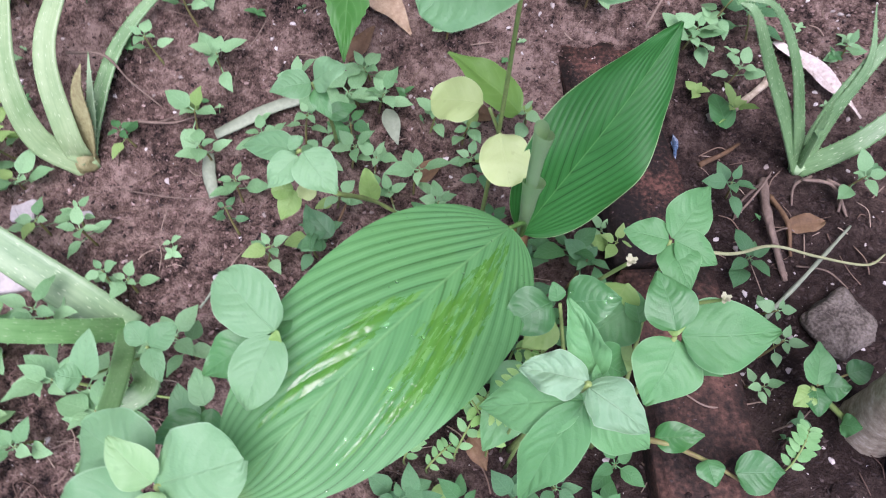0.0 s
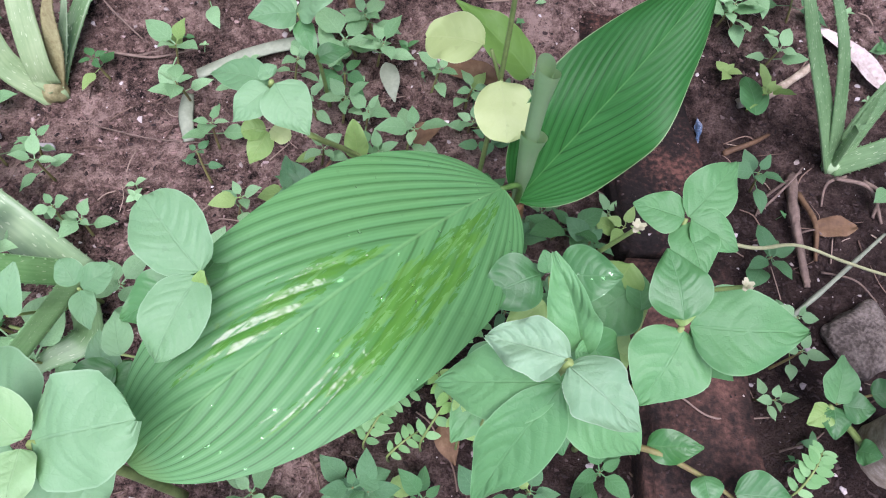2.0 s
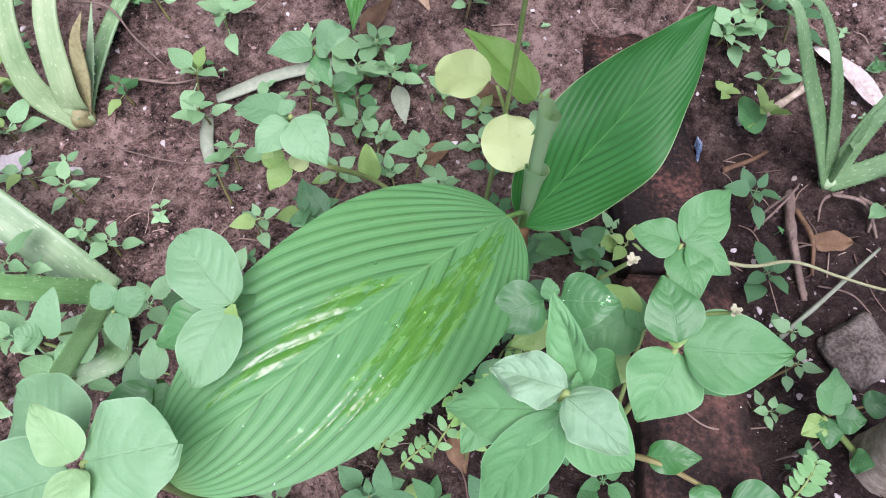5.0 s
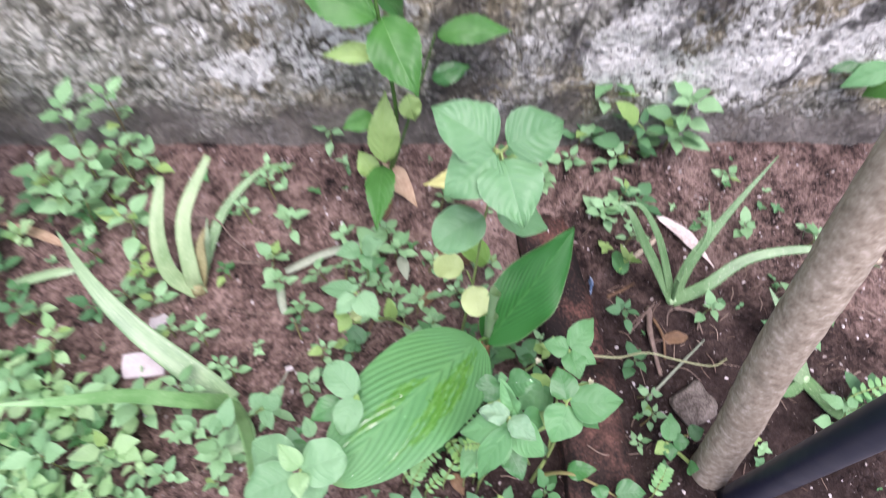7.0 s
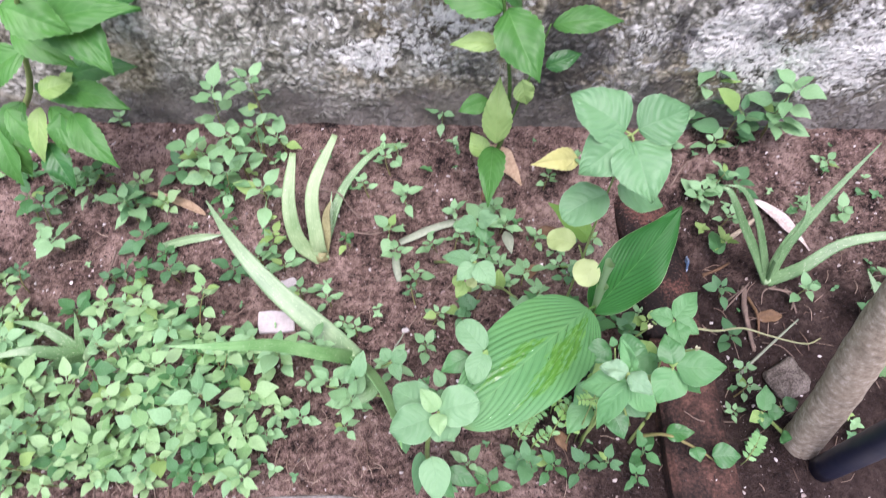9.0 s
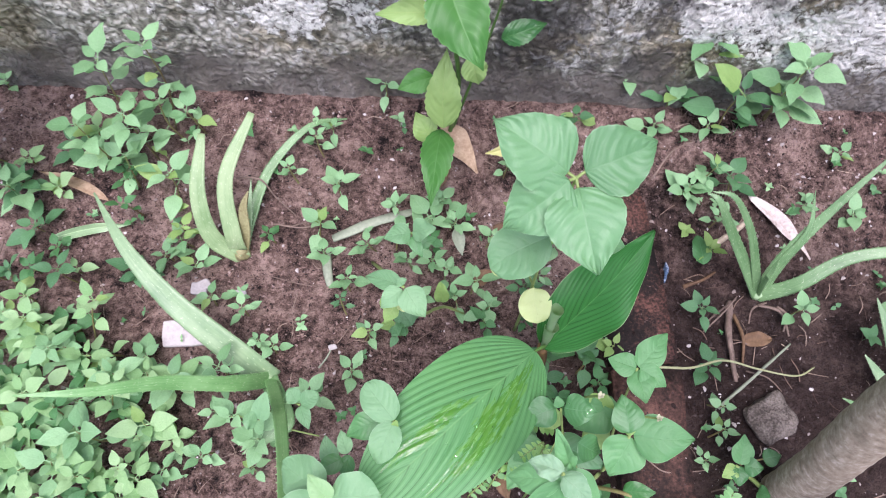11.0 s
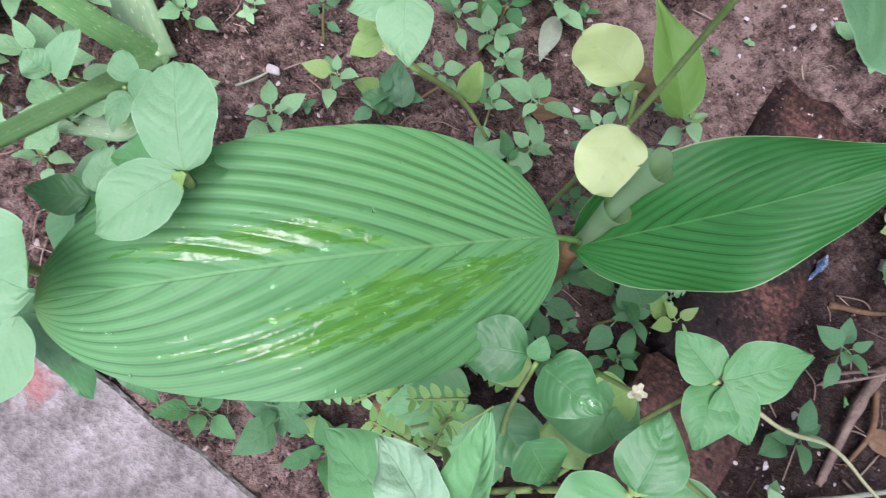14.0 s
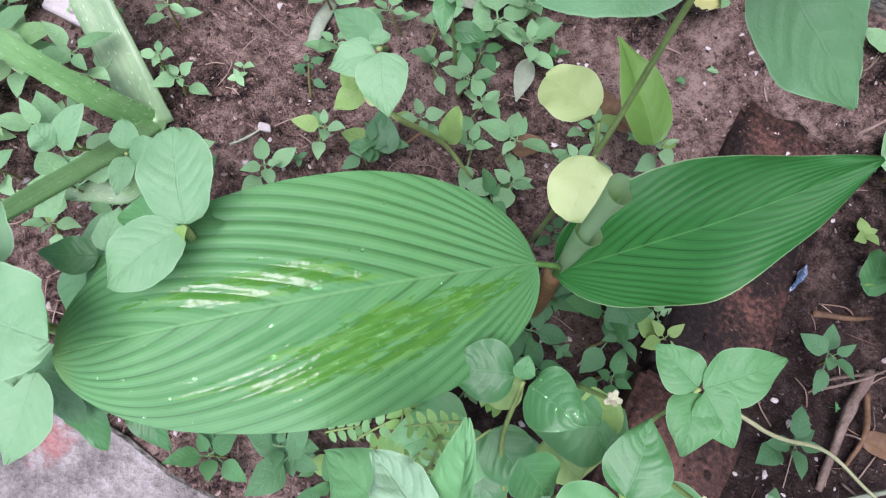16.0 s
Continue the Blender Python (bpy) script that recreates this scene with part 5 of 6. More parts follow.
# ---- plants along the wall ----
def wall_plant():
    at = (0.089, 0.566, 0.035)
    plant = thing("wall_plant", at, "leafy plant growing against the wall with long drooping leaves", "plant", "plants along the wall")
    stem(plant, [at, (0.10, 0.545, 0.16), (0.086, 0.524, 0.30), (0.070, 0.53, 0.42), (0.055, 0.545, 0.50)], [0.0028, 0.0024, 0.002, 0.0017, 0.0013], GREENSTEM)
    how = dict(shape="lance", up=(0, -0.8, 1), wavy=0.06, tooth=0.10, fine=2, quilt=0.014, arch=0.12, fold=0.35)
    leaf(plant, (0.088, 0.521, 0.310), (0.121, 0.458, 0.270), 0.046, FRESH, **how)
    leaf(plant, (0.143, 0.568, 0.255), (0.221, 0.569, 0.260), 0.027, FRESH, **how)
    leaf(plant, (0.083, 0.518, 0.270), (0.030, 0.516, 0.270), 0.019, LIME, **how)
    leaf(plant, (0.083, 0.519, 0.310), (0.003, 0.549, 0.330), 0.039, FRESH, **how)
    leaf(plant, (0.062, 0.563, 0.350), (-0.009, 0.543, 0.330), 0.031, DEEP, **how)
    leaf(plant, (0.056, 0.557, 0.370), (-0.040, 0.535, 0.360), 0.032, FRESH, **how)
    leaf(plant, (0.050, 0.562, 0.380), (-0.032, 0.576, 0.380), 0.036, DEEP, **how)
    leaf(plant, (0.062, 0.537, 0.420), (0.124, 0.515, 0.410), 0.038, FRESH, **how)
    leaf(plant, (0.071, 0.529, 0.440), (0.176, 0.530, 0.440), 0.033, FRESH, **how)
    leaf(plant, (0.076, 0.572, 0.360), (0.107, 0.605, 0.330), 0.025, DEEP, **how)
    leaf(plant, (0.063, 0.507, 0.460), (-0.006, 0.514, 0.470), 0.033, FRESH, **how)
    leaf(plant, (0.083, 0.549, 0.310), (0.107, 0.598, 0.250), 0.027, DEEP, **how)
    leaf(plant, (0.139, 0.552, 0.210), (0.180, 0.563, 0.220), 0.021, DEEP, **how)
    leaf(plant, (0.086, 0.516, 0.120), (0.088, 0.557, 0.190), 0.033, LIME, **how)
    leaf(plant, (0.075, 0.548, 0.160), (0.039, 0.539, 0.150), 0.022, FRESH, **how)
    leaf(plant, (0.083, 0.529, 0.100), (0.076, 0.440, 0.090), 0.031, FRESH, **how)
    leaf(plant, (0.112, 0.540, 0.200), (0.120, 0.531, 0.170), 0.023, LIME, **how)
    leaf(plant, (0.072, 0.521, 0.090), (0.055, 0.543, 0.110), 0.024, LIME, **how)
    stem(plant, [at, (0.128, 0.573, 0.190), (0.141, 0.570, 0.255)], [0.0018, 0.0014, 0.001], GREENSTEM, "branch")
    leaf(plant, (0.198, 0.543, 0.060), (0.130, 0.507, 0.090), 0.027, GOLD, **how)


def left_wall_plant():
    at = (-0.622, 0.608, 0.030)
    plant = thing("wall_plant", at, "bushy plant with large serrated green leaves by the wall", "plant", "plants along the wall")
    stem(plant, [at, (-0.500, 0.561, 0.150), (-0.419, 0.505, 0.280), (-0.321, 0.424, 0.420)], [0.005, 0.004, 0.003, 0.002])
    how = dict(shape="lance", up=(0, -0.6, 1), wavy=0.06, tooth=0.12, fine=2, quilt=0.014, arch=0.12, fold=0.35)
    leaf(plant, (-0.378, 0.522, 0.330), (-0.296, 0.442, 0.290), 0.056, FRESH, **how)
    leaf(plant, (-0.397, 0.546, 0.280), (-0.329, 0.621, 0.250), 0.039, DEEP, **how)
    leaf(plant, (-0.424, 0.538, 0.200), (-0.341, 0.558, 0.200), 0.033, DEEP, **how)
    leaf(plant, (-0.391, 0.498, 0.220), (-0.323, 0.477, 0.210), 0.025, FRESH, **how)
    leaf(plant, (-0.395, 0.481, 0.200), (-0.343, 0.435, 0.160), 0.030, FRESH, **how)
    leaf(plant, (-0.408, 0.482, 0.200), (-0.412, 0.455, 0.160), 0.025, FRESH, **how)
    leaf(plant, (-0.440, 0.473, 0.160), (-0.412, 0.435, 0.120), 0.030, DEEP, **how)
    leaf(plant, (-0.408, 0.470, 0.240), (-0.376, 0.487, 0.240), 0.023, LIME, **how)
    leaf(plant, (-0.377, 0.477, 0.320), (-0.263, 0.481, 0.340), 0.036, FRESH, **how)
    leaf(plant, (-0.473, 0.488, 0.200), (-0.438, 0.461, 0.140), 0.025, FRESH, **how)
    leaf(plant, (-0.505, 0.490, 0.160), (-0.493, 0.456, 0.100), 0.026, FRESH, **how)
    leaf(plant, (-0.412, 0.491, 0.280), (-0.466, 0.472, 0.240), 0.040, FRESH, **how)
    leaf(plant, (-0.415, 0.493, 0.300), (-0.354, 0.477, 0.270), 0.028, FRESH, **how)
    leaf(plant, (-0.395, 0.485, 0.320), (-0.291, 0.530, 0.300), 0.032, DEEP, **how)
    leaf(plant, (-0.379, 0.457, 0.360), (-0.324, 0.456, 0.330), 0.038, FRESH, **how)
    leaf(plant, (-0.437, 0.505, 0.220), (-0.334, 0.487, 0.200), 0.024, FRESH, **how)
    leaf(plant, (-0.423, 0.491, 0.200), (-0.360, 0.451, 0.150), 0.029, FRESH, **how)
    leaf(plant, (-0.436, 0.490, 0.200), (-0.440, 0.450, 0.150), 0.021, LIME, **how)
    leaf(plant, (-0.459, 0.499, 0.200), (-0.481, 0.466, 0.160), 0.031, FRESH, **how)
    leaf(plant, (-0.505, 0.493, 0.160), (-0.488, 0.474, 0.100), 0.038, FRESH, **how)
    leaf(plant, (-0.422, 0.527, 0.200), (-0.407, 0.536, 0.210), 0.016, LIME, **how)


def right_wall_plant():
    at = (0.818, 0.713, 0.060)
    plant = thing("wall_plant", at, "dark leaved shoot in front of the white wall", "plant", "plants along the wall")
    stem(plant, [at, (0.791, 0.733, 0.140), (0.729, 0.722, 0.240)], [0.003, 0.0026, 0.002])
    how = dict(shape="lance", up=(0, -0.8, 1), wavy=0.03)
    leaf(plant, (0.678, 0.621, 0.200), (0.616, 0.603, 0.180), 0.031, DEEP, **how)
    leaf(plant, (0.678, 0.588, 0.200), (0.629, 0.587, 0.170), 0.028, PALE, **how)
    leaf(plant, (0.694, 0.577, 0.200), (0.669, 0.592, 0.150), 0.034, FRESH, **how)
    leaf(plant, (0.688, 0.613, 0.240), (0.723, 0.637, 0.270), 0.033, FRESH, **how)


wall_plant()
left_wall_plant()
right_wall_plant()


# ---- small weeds ----
def weed_leaf_mesh(material, seed, shape="ovate", width=0.62):
    """A small leaf of length one on a short stalk."""
    bm = blade(1.0, width, shape, arch=0.07, fold=0.3, wavy=0.035, nu=7, nv=2, seed=seed)
    uvs = bm.loops.layers.uv["UVMap"]
    strip = [bm.verts.new(p) for p in ((-0.02, -0.34, -0.05), (0.02, -0.34, -0.05), (0.02, 0.03, 0.005), (-0.02, 0.03, 0.005))]
    for loop in bm.faces.new(strip).loops:
        loop[uvs].uv = (0.5, 0.02)
    return link_mesh("leaf", bm, material)


WEED_LEAVES = {k: [weed_leaf_mesh(m, s, "ovate", w) for s, w in ((0.3, 0.54), (1.7, 0.61), (3.1, 0.70))] for k, m in
               (("weed", WEED), ("carpet", CARPET), ("teal", TEAL), ("lime", LIME), ("mid", MID))}


def weed(at, height, size, tone="weed", label="small opposite-leaved weed growing from the soil", group="small weeds", tiers=3, lean=0.15):
    """A small weed: a bent stem, crosswise pairs of leaves, a cluster of four on top."""
    x, y = at
    size *= 1.18
    foot = Vector((x, y, ground_z(x, y) - 0.001))
    plant = thing("weed", foot, label, "weed", group)
    way = Vector((random.uniform(-lean, lean), random.uniform(-lean, lean) - 0.05, 1))
    tip = foot + way * height
    mid = (foot + tip) / 2 + Vector((random.uniform(-1, 1), random.uniform(-1, 1), 0)) * height * 0.06
    part("stem", tube([foot, mid, tip], [0.0011, 0.0009, 0.0006], 3, 5), WEEDSTEM, plant)
    turn = random.uniform(0, 360)
    for k in range(tiers):
        s = 1 - k / max(tiers, 1) * 0.75
        q = foot.lerp(mid, s * 2) if s < 0.5 else mid.lerp(tip, s * 2 - 1)
        for j in range(4 if k == 0 else 2):
            a = turn + (90 * j if k == 0 else 180 * j + 90 * (k % 2) + 25) + random.uniform(-18, 18)
            big = size * random.uniform(0.75, 1.15) * (0.72 if k == 0 and j % 2 else 1.0) * (1 - 0.1 * (k > 1))
            pitch = random.uniform(-22, 26) + (10 if k == 0 else -2)
            m = Matrix.Translation(q) @ pose(0, 0, 0, 0, 0, a) @ pose(0, 0, 0, pitch, random.uniform(-22, 22), 0) @ pose(0, (0.34 if k else 0.2) * big, 0) @ Matrix.Diagonal((big, big, big, 1))
            tones = WEED_LEAVES["lime" if random.random() < 0.035 else tone]
            under("leaf", random.choice(tones), plant, m)
    return plant


SEEDLINGS = ([], [], [], [])
SEED_TONES = ("weed", "mid", "teal", "lime")


def clear(x, y):
    """True away from the aloes' crowns."""
    return all((x - q[0]) ** 2 + (y - q[1]) ** 2 > 0.05 ** 2 for q in (one, two, three))


def seedling(x, y, height, size, tone):
    """Two or four seed leaves on a short stalk, gathered into one mesh of countless seedlings."""
    verts, faces, uvs, slots = SEEDLINGS
    base = blade(1.0, 0.66, "ovate", arch=0.07, fold=0.3, nu=5, nv=2, seed=random.random() * 9)
    uv = base.loops.layers.uv["UVMap"]
    base.verts.index_update()
    co = [v.co.copy() for v in base.verts]
    tri = [([v.index for v in f.verts], [tuple(l[uv].uv) for l in f.loops]) for f in base.faces]
    base.free()
    foot = Vector((x, y, ground_z(x, y)))
    top = foot + Vector((random.uniform(-0.3, 0.3), random.uniform(-0.3, 0.3), 1)) * height
    n = len(verts)
    verts += [tuple(foot + Vector(d)) for d in ((-0.0004, 0, -0.001), (0.0004, 0, -0.001), (0, 0.0005, -0.001))] + [tuple(top + Vector(d)) for d in ((-0.0003, 0, 0), (0.0003, 0, 0), (0, 0.0004, 0))]
    for k in range(3):
        faces.append((n + k, n + (k + 1) % 3, n + 3 + (k + 1) % 3, n + 3 + k))
        uvs += [(0.5, 0.02)] * 4
        slots.append(SEED_TONES.index(tone))
    turn, many = random.uniform(0, 360), random.choice((2, 3, 4))
    for j in range(many):
        big = size * random.uniform(0.7, 1.2)
        m = Matrix.Translation(top) @ pose(0, 0, 0, 0, 0, turn + 360 * j / many + random.uniform(-20, 20)) @ pose(0, 0, 0, random.uniform(-10, 30), random.uniform(-20, 20), 0) @ Matrix.Diagonal((big, big, big, 1))
        n = len(verts)
        verts += [tuple(m @ c) for c in co]
        for ring, coords_ in tri:
            faces.append(tuple(n + i for i in ring))
            uvs += coords_
            slots.append(SEED_TONES.index(tone))


for group in (
    # against the wall, on the left
    [(-0.266, 0.552, 0.13, 0.024), (-0.226, 0.556, 0.13, 0.022), (-0.275, 0.499, 0.1, 0.024), (-0.242, 0.522, 0.1, 0.022), (-0.211, 0.543, 0.07, 0.022),
     (-0.260, 0.490, 0.06, 0.024), (-0.215, 0.480, 0.05, 0.026), (-0.193, 0.429, 0.03, 0.019), (-0.212, 0.411, 0.02, 0.017), (-0.387, 0.467, 0.05, 0.026),
     (-0.430, 0.603, 0.02, 0.014), (-0.476, 0.497, 0.03, 0.024), (-0.477, 0.424, 0.03, 0.024), (-0.448, 0.500, 0.03, 0.022), (-0.190, 0.553, 0.05, 0.019), (-0.368, 0.441, 0.02, 0.024)],
    # by the wall, on the right
    [(0.295, 0.628, 0.05, 0.024), (0.359, 0.626, 0.10, 0.032), (0.340, 0.608, 0.03, 0.024), (0.396, 0.581, 0.06, 0.031), (0.449, 0.595, 0.10, 0.032),
     (0.449, 0.591, 0.05, 0.026), (0.318, 0.574, 0.02, 0.018), (0.272, 0.541, 0.02, 0.017), (0.234, 0.577, 0.02, 0.018), (0.351, 0.502, 0.02, 0.018),
     (0.016, 0.601, 0.03, 0.017), (-0.044, 0.560, 0.015, 0.013), (0.519, 0.547, 0.02, 0.013), (0.376, 0.571, 0.02, 0.018), (0.679, 0.466, 0.02, 0.018)],
    # far right, behind the tree
    [(0.560, 0.338, 0.07, 0.02), (0.562, 0.386, 0.04, 0.017), (0.620, 0.465, 0.03, 0.016), (0.604, 0.382, 0.04, 0.018), (0.566, 0.229, 0.05, 0.02), (0.601, 0.257, 0.05, 0.022)],
    # round the sprawling aloe
    [(-0.089, 0.235, 0.06, 0.019), (-0.070, 0.217, 0.05, 0.022), (-0.031, 0.256, 0.05, 0.017), (-0.116, 0.348, 0.03, 0.015), (-0.122, 0.276, 0.06, 0.019), (-0.127, 0.243, 0.02, 0.013), (-0.081, 0.188, 0.02, 0.012)],
):
    for x, y, h, s in group:
        weed((x, y), h, s, "teal" if random.random() < (0.55 if y > 0.57 and x > 0.2 else 0.06) else "weed", tiers=2 if h < 0.035 else 3 if h < 0.09 else 5)
        for k in range(random.choice((0, 0, 1, 2))):
            a, b = x + random.gauss(0, 0.028), y + random.gauss(0, 0.022)
            if clear(a, b) and 0.125 < b < 0.575 and not 0.235 < a < 0.345 and a < 0.62 and (a < 0.34 or random.random() < 0.5):
                seedling(a, b, random.uniform(0.006, 0.02), random.uniform(0.009, 0.0155), random.choice(("weed", "weed", "teal", "mid", "lime")))

# low weeds between the aloes, round the turmeric and over the bricks: place, spread, tone
TONES = {"w": "weed", "t": "teal", "l": "lime", "m": "mid"}
for group in (
    [(-0.100, 0.436, 0.0090, "m"), (-0.051, 0.444, 0.0150, "w"), (-0.027, 0.485, 0.0130, "w"), (-0.011, 0.382, 0.0110, "w"), (-0.012, 0.355, 0.0080, "t"), (0.011, 0.326, 0.0100, "w"),
     (0.005, 0.284, 0.0100, "w"), (0.014, 0.431, 0.0120, "w"), (-0.079, 0.502, 0.0085, "w"), (-0.052, 0.532, 0.0100, "w"), (-0.038, 0.420, 0.0100, "w"), (0.036, 0.470, 0.0110, "w")],
    [(0.079, 0.463, 0.0170, "w"), (0.089, 0.484, 0.0115, "w"), (0.061, 0.447, 0.0120, "w"), (0.073, 0.410, 0.0115, "w"), (0.071, 0.427, 0.0110, "m"), (0.055, 0.411, 0.0100, "w"), (0.095, 0.456, 0.0115, "w"),
     (0.036, 0.432, 0.0100, "w"), (0.049, 0.351, 0.0105, "t"), (0.048, 0.333, 0.0090, "t"), (0.062, 0.374, 0.0095, "w"), (0.089, 0.395, 0.0110, "w")],
    [(0.121, 0.384, 0.0135, "w"), (0.131, 0.357, 0.0115, "w"), (0.106, 0.364, 0.0105, "w"), (0.143, 0.348, 0.0100, "m"), (0.153, 0.515, 0.0100, "w"), (0.175, 0.386, 0.0105, "t"), (0.165, 0.409, 0.0100, "w"),
     (0.182, 0.356, 0.0080, "m"), (0.189, 0.546, 0.0090, "w"), (0.162, 0.428, 0.0105, "w"), (0.215, 0.445, 0.0095, "w"), (0.136, 0.437, 0.0090, "w"), (0.195, 0.405, 0.0100, "w")],
    [(0.223, 0.324, 0.0150, "m"), (0.258, 0.337, 0.0090, "w"), (0.203, 0.316, 0.0110, "t"), (0.197, 0.293, 0.0125, "t"), (0.246, 0.287, 0.0105, "m"), (0.267, 0.324, 0.0100, "l"), (0.218, 0.339, 0.0095, "w"),
     (0.231, 0.300, 0.0110, "t"), (0.212, 0.270, 0.0120, "m"), (0.186, 0.262, 0.0115, "t"), (0.156, 0.262, 0.0105, "t")],
    [(0.405, 0.507, 0.0185, "t"), (0.282, 0.545, 0.0145, "w"), (0.373, 0.438, 0.0105, "l"), (0.367, 0.371, 0.0100, "t"), (0.359, 0.314, 0.0115, "t"), (0.362, 0.274, 0.0075, "w"), (0.374, 0.515, 0.0120, "w"),
     (0.364, 0.496, 0.0100, "w"), (0.358, 0.241, 0.0070, "w"), (0.345, 0.221, 0.0070, "w"), (0.457, 0.370, 0.0115, "w"), (0.484, 0.490, 0.0095, "w"), (0.537, 0.480, 0.0120, "w"), (0.384, 0.470, 0.0110, "w")],
    [(-0.183, 0.402, 0.0140, "w"), (-0.153, 0.359, 0.0125, "w"), (-0.080, 0.308, 0.0090, "w"), (-0.124, 0.204, 0.0115, "w"), (-0.128, 0.362, 0.0065, "w"), (-0.095, 0.312, 0.0070, "w"), (-0.199, 0.439, 0.0105, "l")],
    [(0.120, 0.158, 0.0140, "t"), (0.104, 0.160, 0.0100, "t"), (0.138, 0.152, 0.0110, "m"), (0.058, 0.150, 0.0120, "w"), (0.083, 0.134, 0.0120, "m"), (0.244, 0.171, 0.0120, "m"),
     (0.205, 0.160, 0.0100, "t"), (0.170, 0.146, 0.0100, "t"), (0.232, 0.148, 0.0100, "m")],
):
    for x, y, spread_, tone in group:
        weed((x, y), random.uniform(0.018, 0.036), spread_ * 1.35, TONES[tone], tiers=2, lean=0.3)

# the carpet of weeds on the left
spots = []
while len(spots) < 160:
    x, y = random.uniform(-0.62, -0.13), random.uniform(0.122, 0.36)
    edge = -0.168 + 0.07 * noise.noise(Vector((0, y * 12, 4))) - 0.35 * max(0.0, y - 0.24)
    rear = 0.325 + 0.05 * noise.noise(Vector((x * 10, 2, 0)))
    if x < edge and y < rear and (x - five[0]) ** 2 + (y - five[1]) ** 2 > 0.05 ** 2 and (x + 0.178) ** 2 + (y - 0.322) ** 2 > 0.036 ** 2 and all((x - a) ** 2 + (y - b) ** 2 > 0.0165 ** 2 for a, b in spots):
        spots.append((x, y))
for x, y in spots:
    weed((x, y), random.uniform(0.015, 0.07), random.uniform(0.0130, 0.0225), "mid" if random.random() < 0.14 else "weed" if random.random() < 0.35 else "carpet", "small bright green weed in a dense carpet", "weed carpet", 3, 0.35)


# scattered weeds behind the carpet
for k in range(27):
    x, y = random.uniform(-0.62, -0.2), random.uniform(0.34, 0.53)
    if clear(x, y):
        weed((x, y), random.uniform(0.012, 0.05), random.uniform(0.012, 0.022), random.choice(("weed", "carpet", "teal", "mid")), tiers=random.choice((1, 2, 2, 3)), lean=0.3)

# seedlings over the bare soil
for k in range(150):
    x, y = random.uniform(-0.45, 0.6), random.uniform(0.13, 0.58)
    if clear(x, y) and not 0.24 < x < 0.34 and not (0.37 < x < 0.47 and 0.1 < y < 0.3):
        seedling(x, y, random.uniform(0.003, 0.012), random.uniform(0.004, 0.010), random.choice(("weed", "mid", "teal")))
data = bpy.data.meshes.new("seedlings")
data.from_pydata(SEEDLINGS[0], [], SEEDLINGS[1])
layer = data.uv_layers.new(name="UVMap")
layer.data.foreach_set("uv", [c for uv in SEEDLINGS[2] for c in uv])
for m in (WEED, MID, TEAL, LIME):
    data.materials.append(m)
data.polygons.foreach_set("material_index", SEEDLINGS[3])
data.shade_smooth()
tagged(new("seedlings", data), "tiny green seedlings scattered over the soil", "seedling", kind="stuff")


# ---- feathery sprigs ----
LEAFLET = {k: link_mesh("leaflet", blade(1.0, 0.52, "ellipse", arch=0.05, fold=0.1, nu=6, nv=2), m) for k, m in (("weed", FEATHER), ("lime", FEATHER_LIME))}


def sprig(base, tip, leaflet, pairs, tone="weed"):
    base, tip = Vector(base), Vector(tip)
    foot = Vector((base.x, base.y, ground_z(base.x, base.y)))
    plant = thing("feathery_weed", foot, "low weed with feathery rows of tiny oval leaflets", "weed", "feathery weeds")
    bend = (base + tip) / 2 + Vector((0, 0, 0.006))
    part("stalk", tube([foot, base, bend, tip], [0.0008, 0.0007, 0.0006, 0.0004], 4, 5), STALK, plant)
    line = bezier([base, bend, tip], 12)
    for k in range(pairs):
        q = line[int((k + 0.5) / pairs * (len(line) - 1))]
        size = 0.85 * leaflet * (1 - 0.45 * abs(k / pairs - 0.4))
        for side in (-1, 1):
            m = aim(q, tip + (tip - base) * 0.2) @ pose(0, 0, 0, random.uniform(-8, 12), 0, side * random.uniform(55, 72)) @ Matrix.Diagonal((size, size, size, 1))
            under("leaflet", LEAFLET[tone], plant, m)


for base, tip, size, n, tone in (
    ((0.103, 0.188, 0.020), (0.137, 0.208, 0.030), 0.0115, 7, "weed"), ((0.110, 0.179, 0.020), (0.123, 0.199, 0.030), 0.0115, 6, "weed"),
    ((0.145, 0.230, 0.030), (0.175, 0.247, 0.040), 0.012, 7, "weed"), ((0.179, 0.232, 0.060), (0.197, 0.227, 0.070), 0.012, 4, "lime"),
    ((0.148, 0.217, 0.040), (0.164, 0.181, 0.050), 0.012, 6, "lime"), ((0.349, 0.163, 0.020), (0.364, 0.185, 0.030), 0.0125, 7, "weed"),
    ((0.142, 0.180, 0.030), (0.164, 0.212, 0.050), 0.013, 5, "weed"), ((0.162, 0.181, 0.040), (0.182, 0.203, 0.050), 0.013, 5, "lime"),
    ((0.182, 0.203, 0.050), (0.202, 0.195, 0.060), 0.013, 5, "lime"), ((0.124, 0.173, 0.020), (0.143, 0.189, 0.020), 0.010, 5, "weed"),
    ((0.174, 0.174, 0.140), (0.153, 0.172, 0.152), 0.0085, 6, "lime"), ((0.175, 0.174, 0.155), (0.173, 0.189, 0.175), 0.0085, 5, "lime"),
    ((0.180, 0.200, 0.130), (0.160, 0.186, 0.140), 0.0080, 5, "lime"), ((0.172, 0.184, 0.185), (0.170, 0.180, 0.206), 0.0075, 4, "lime"),
    ((0.483, 0.561, 0.020), (0.421, 0.516, 0.030), 0.010, 6, "weed"), ((0.569, 0.246, 0.050), (0.615, 0.255, 0.060), 0.014, 6, "weed"),
):
    sprig(base, tip, size, n, tone)


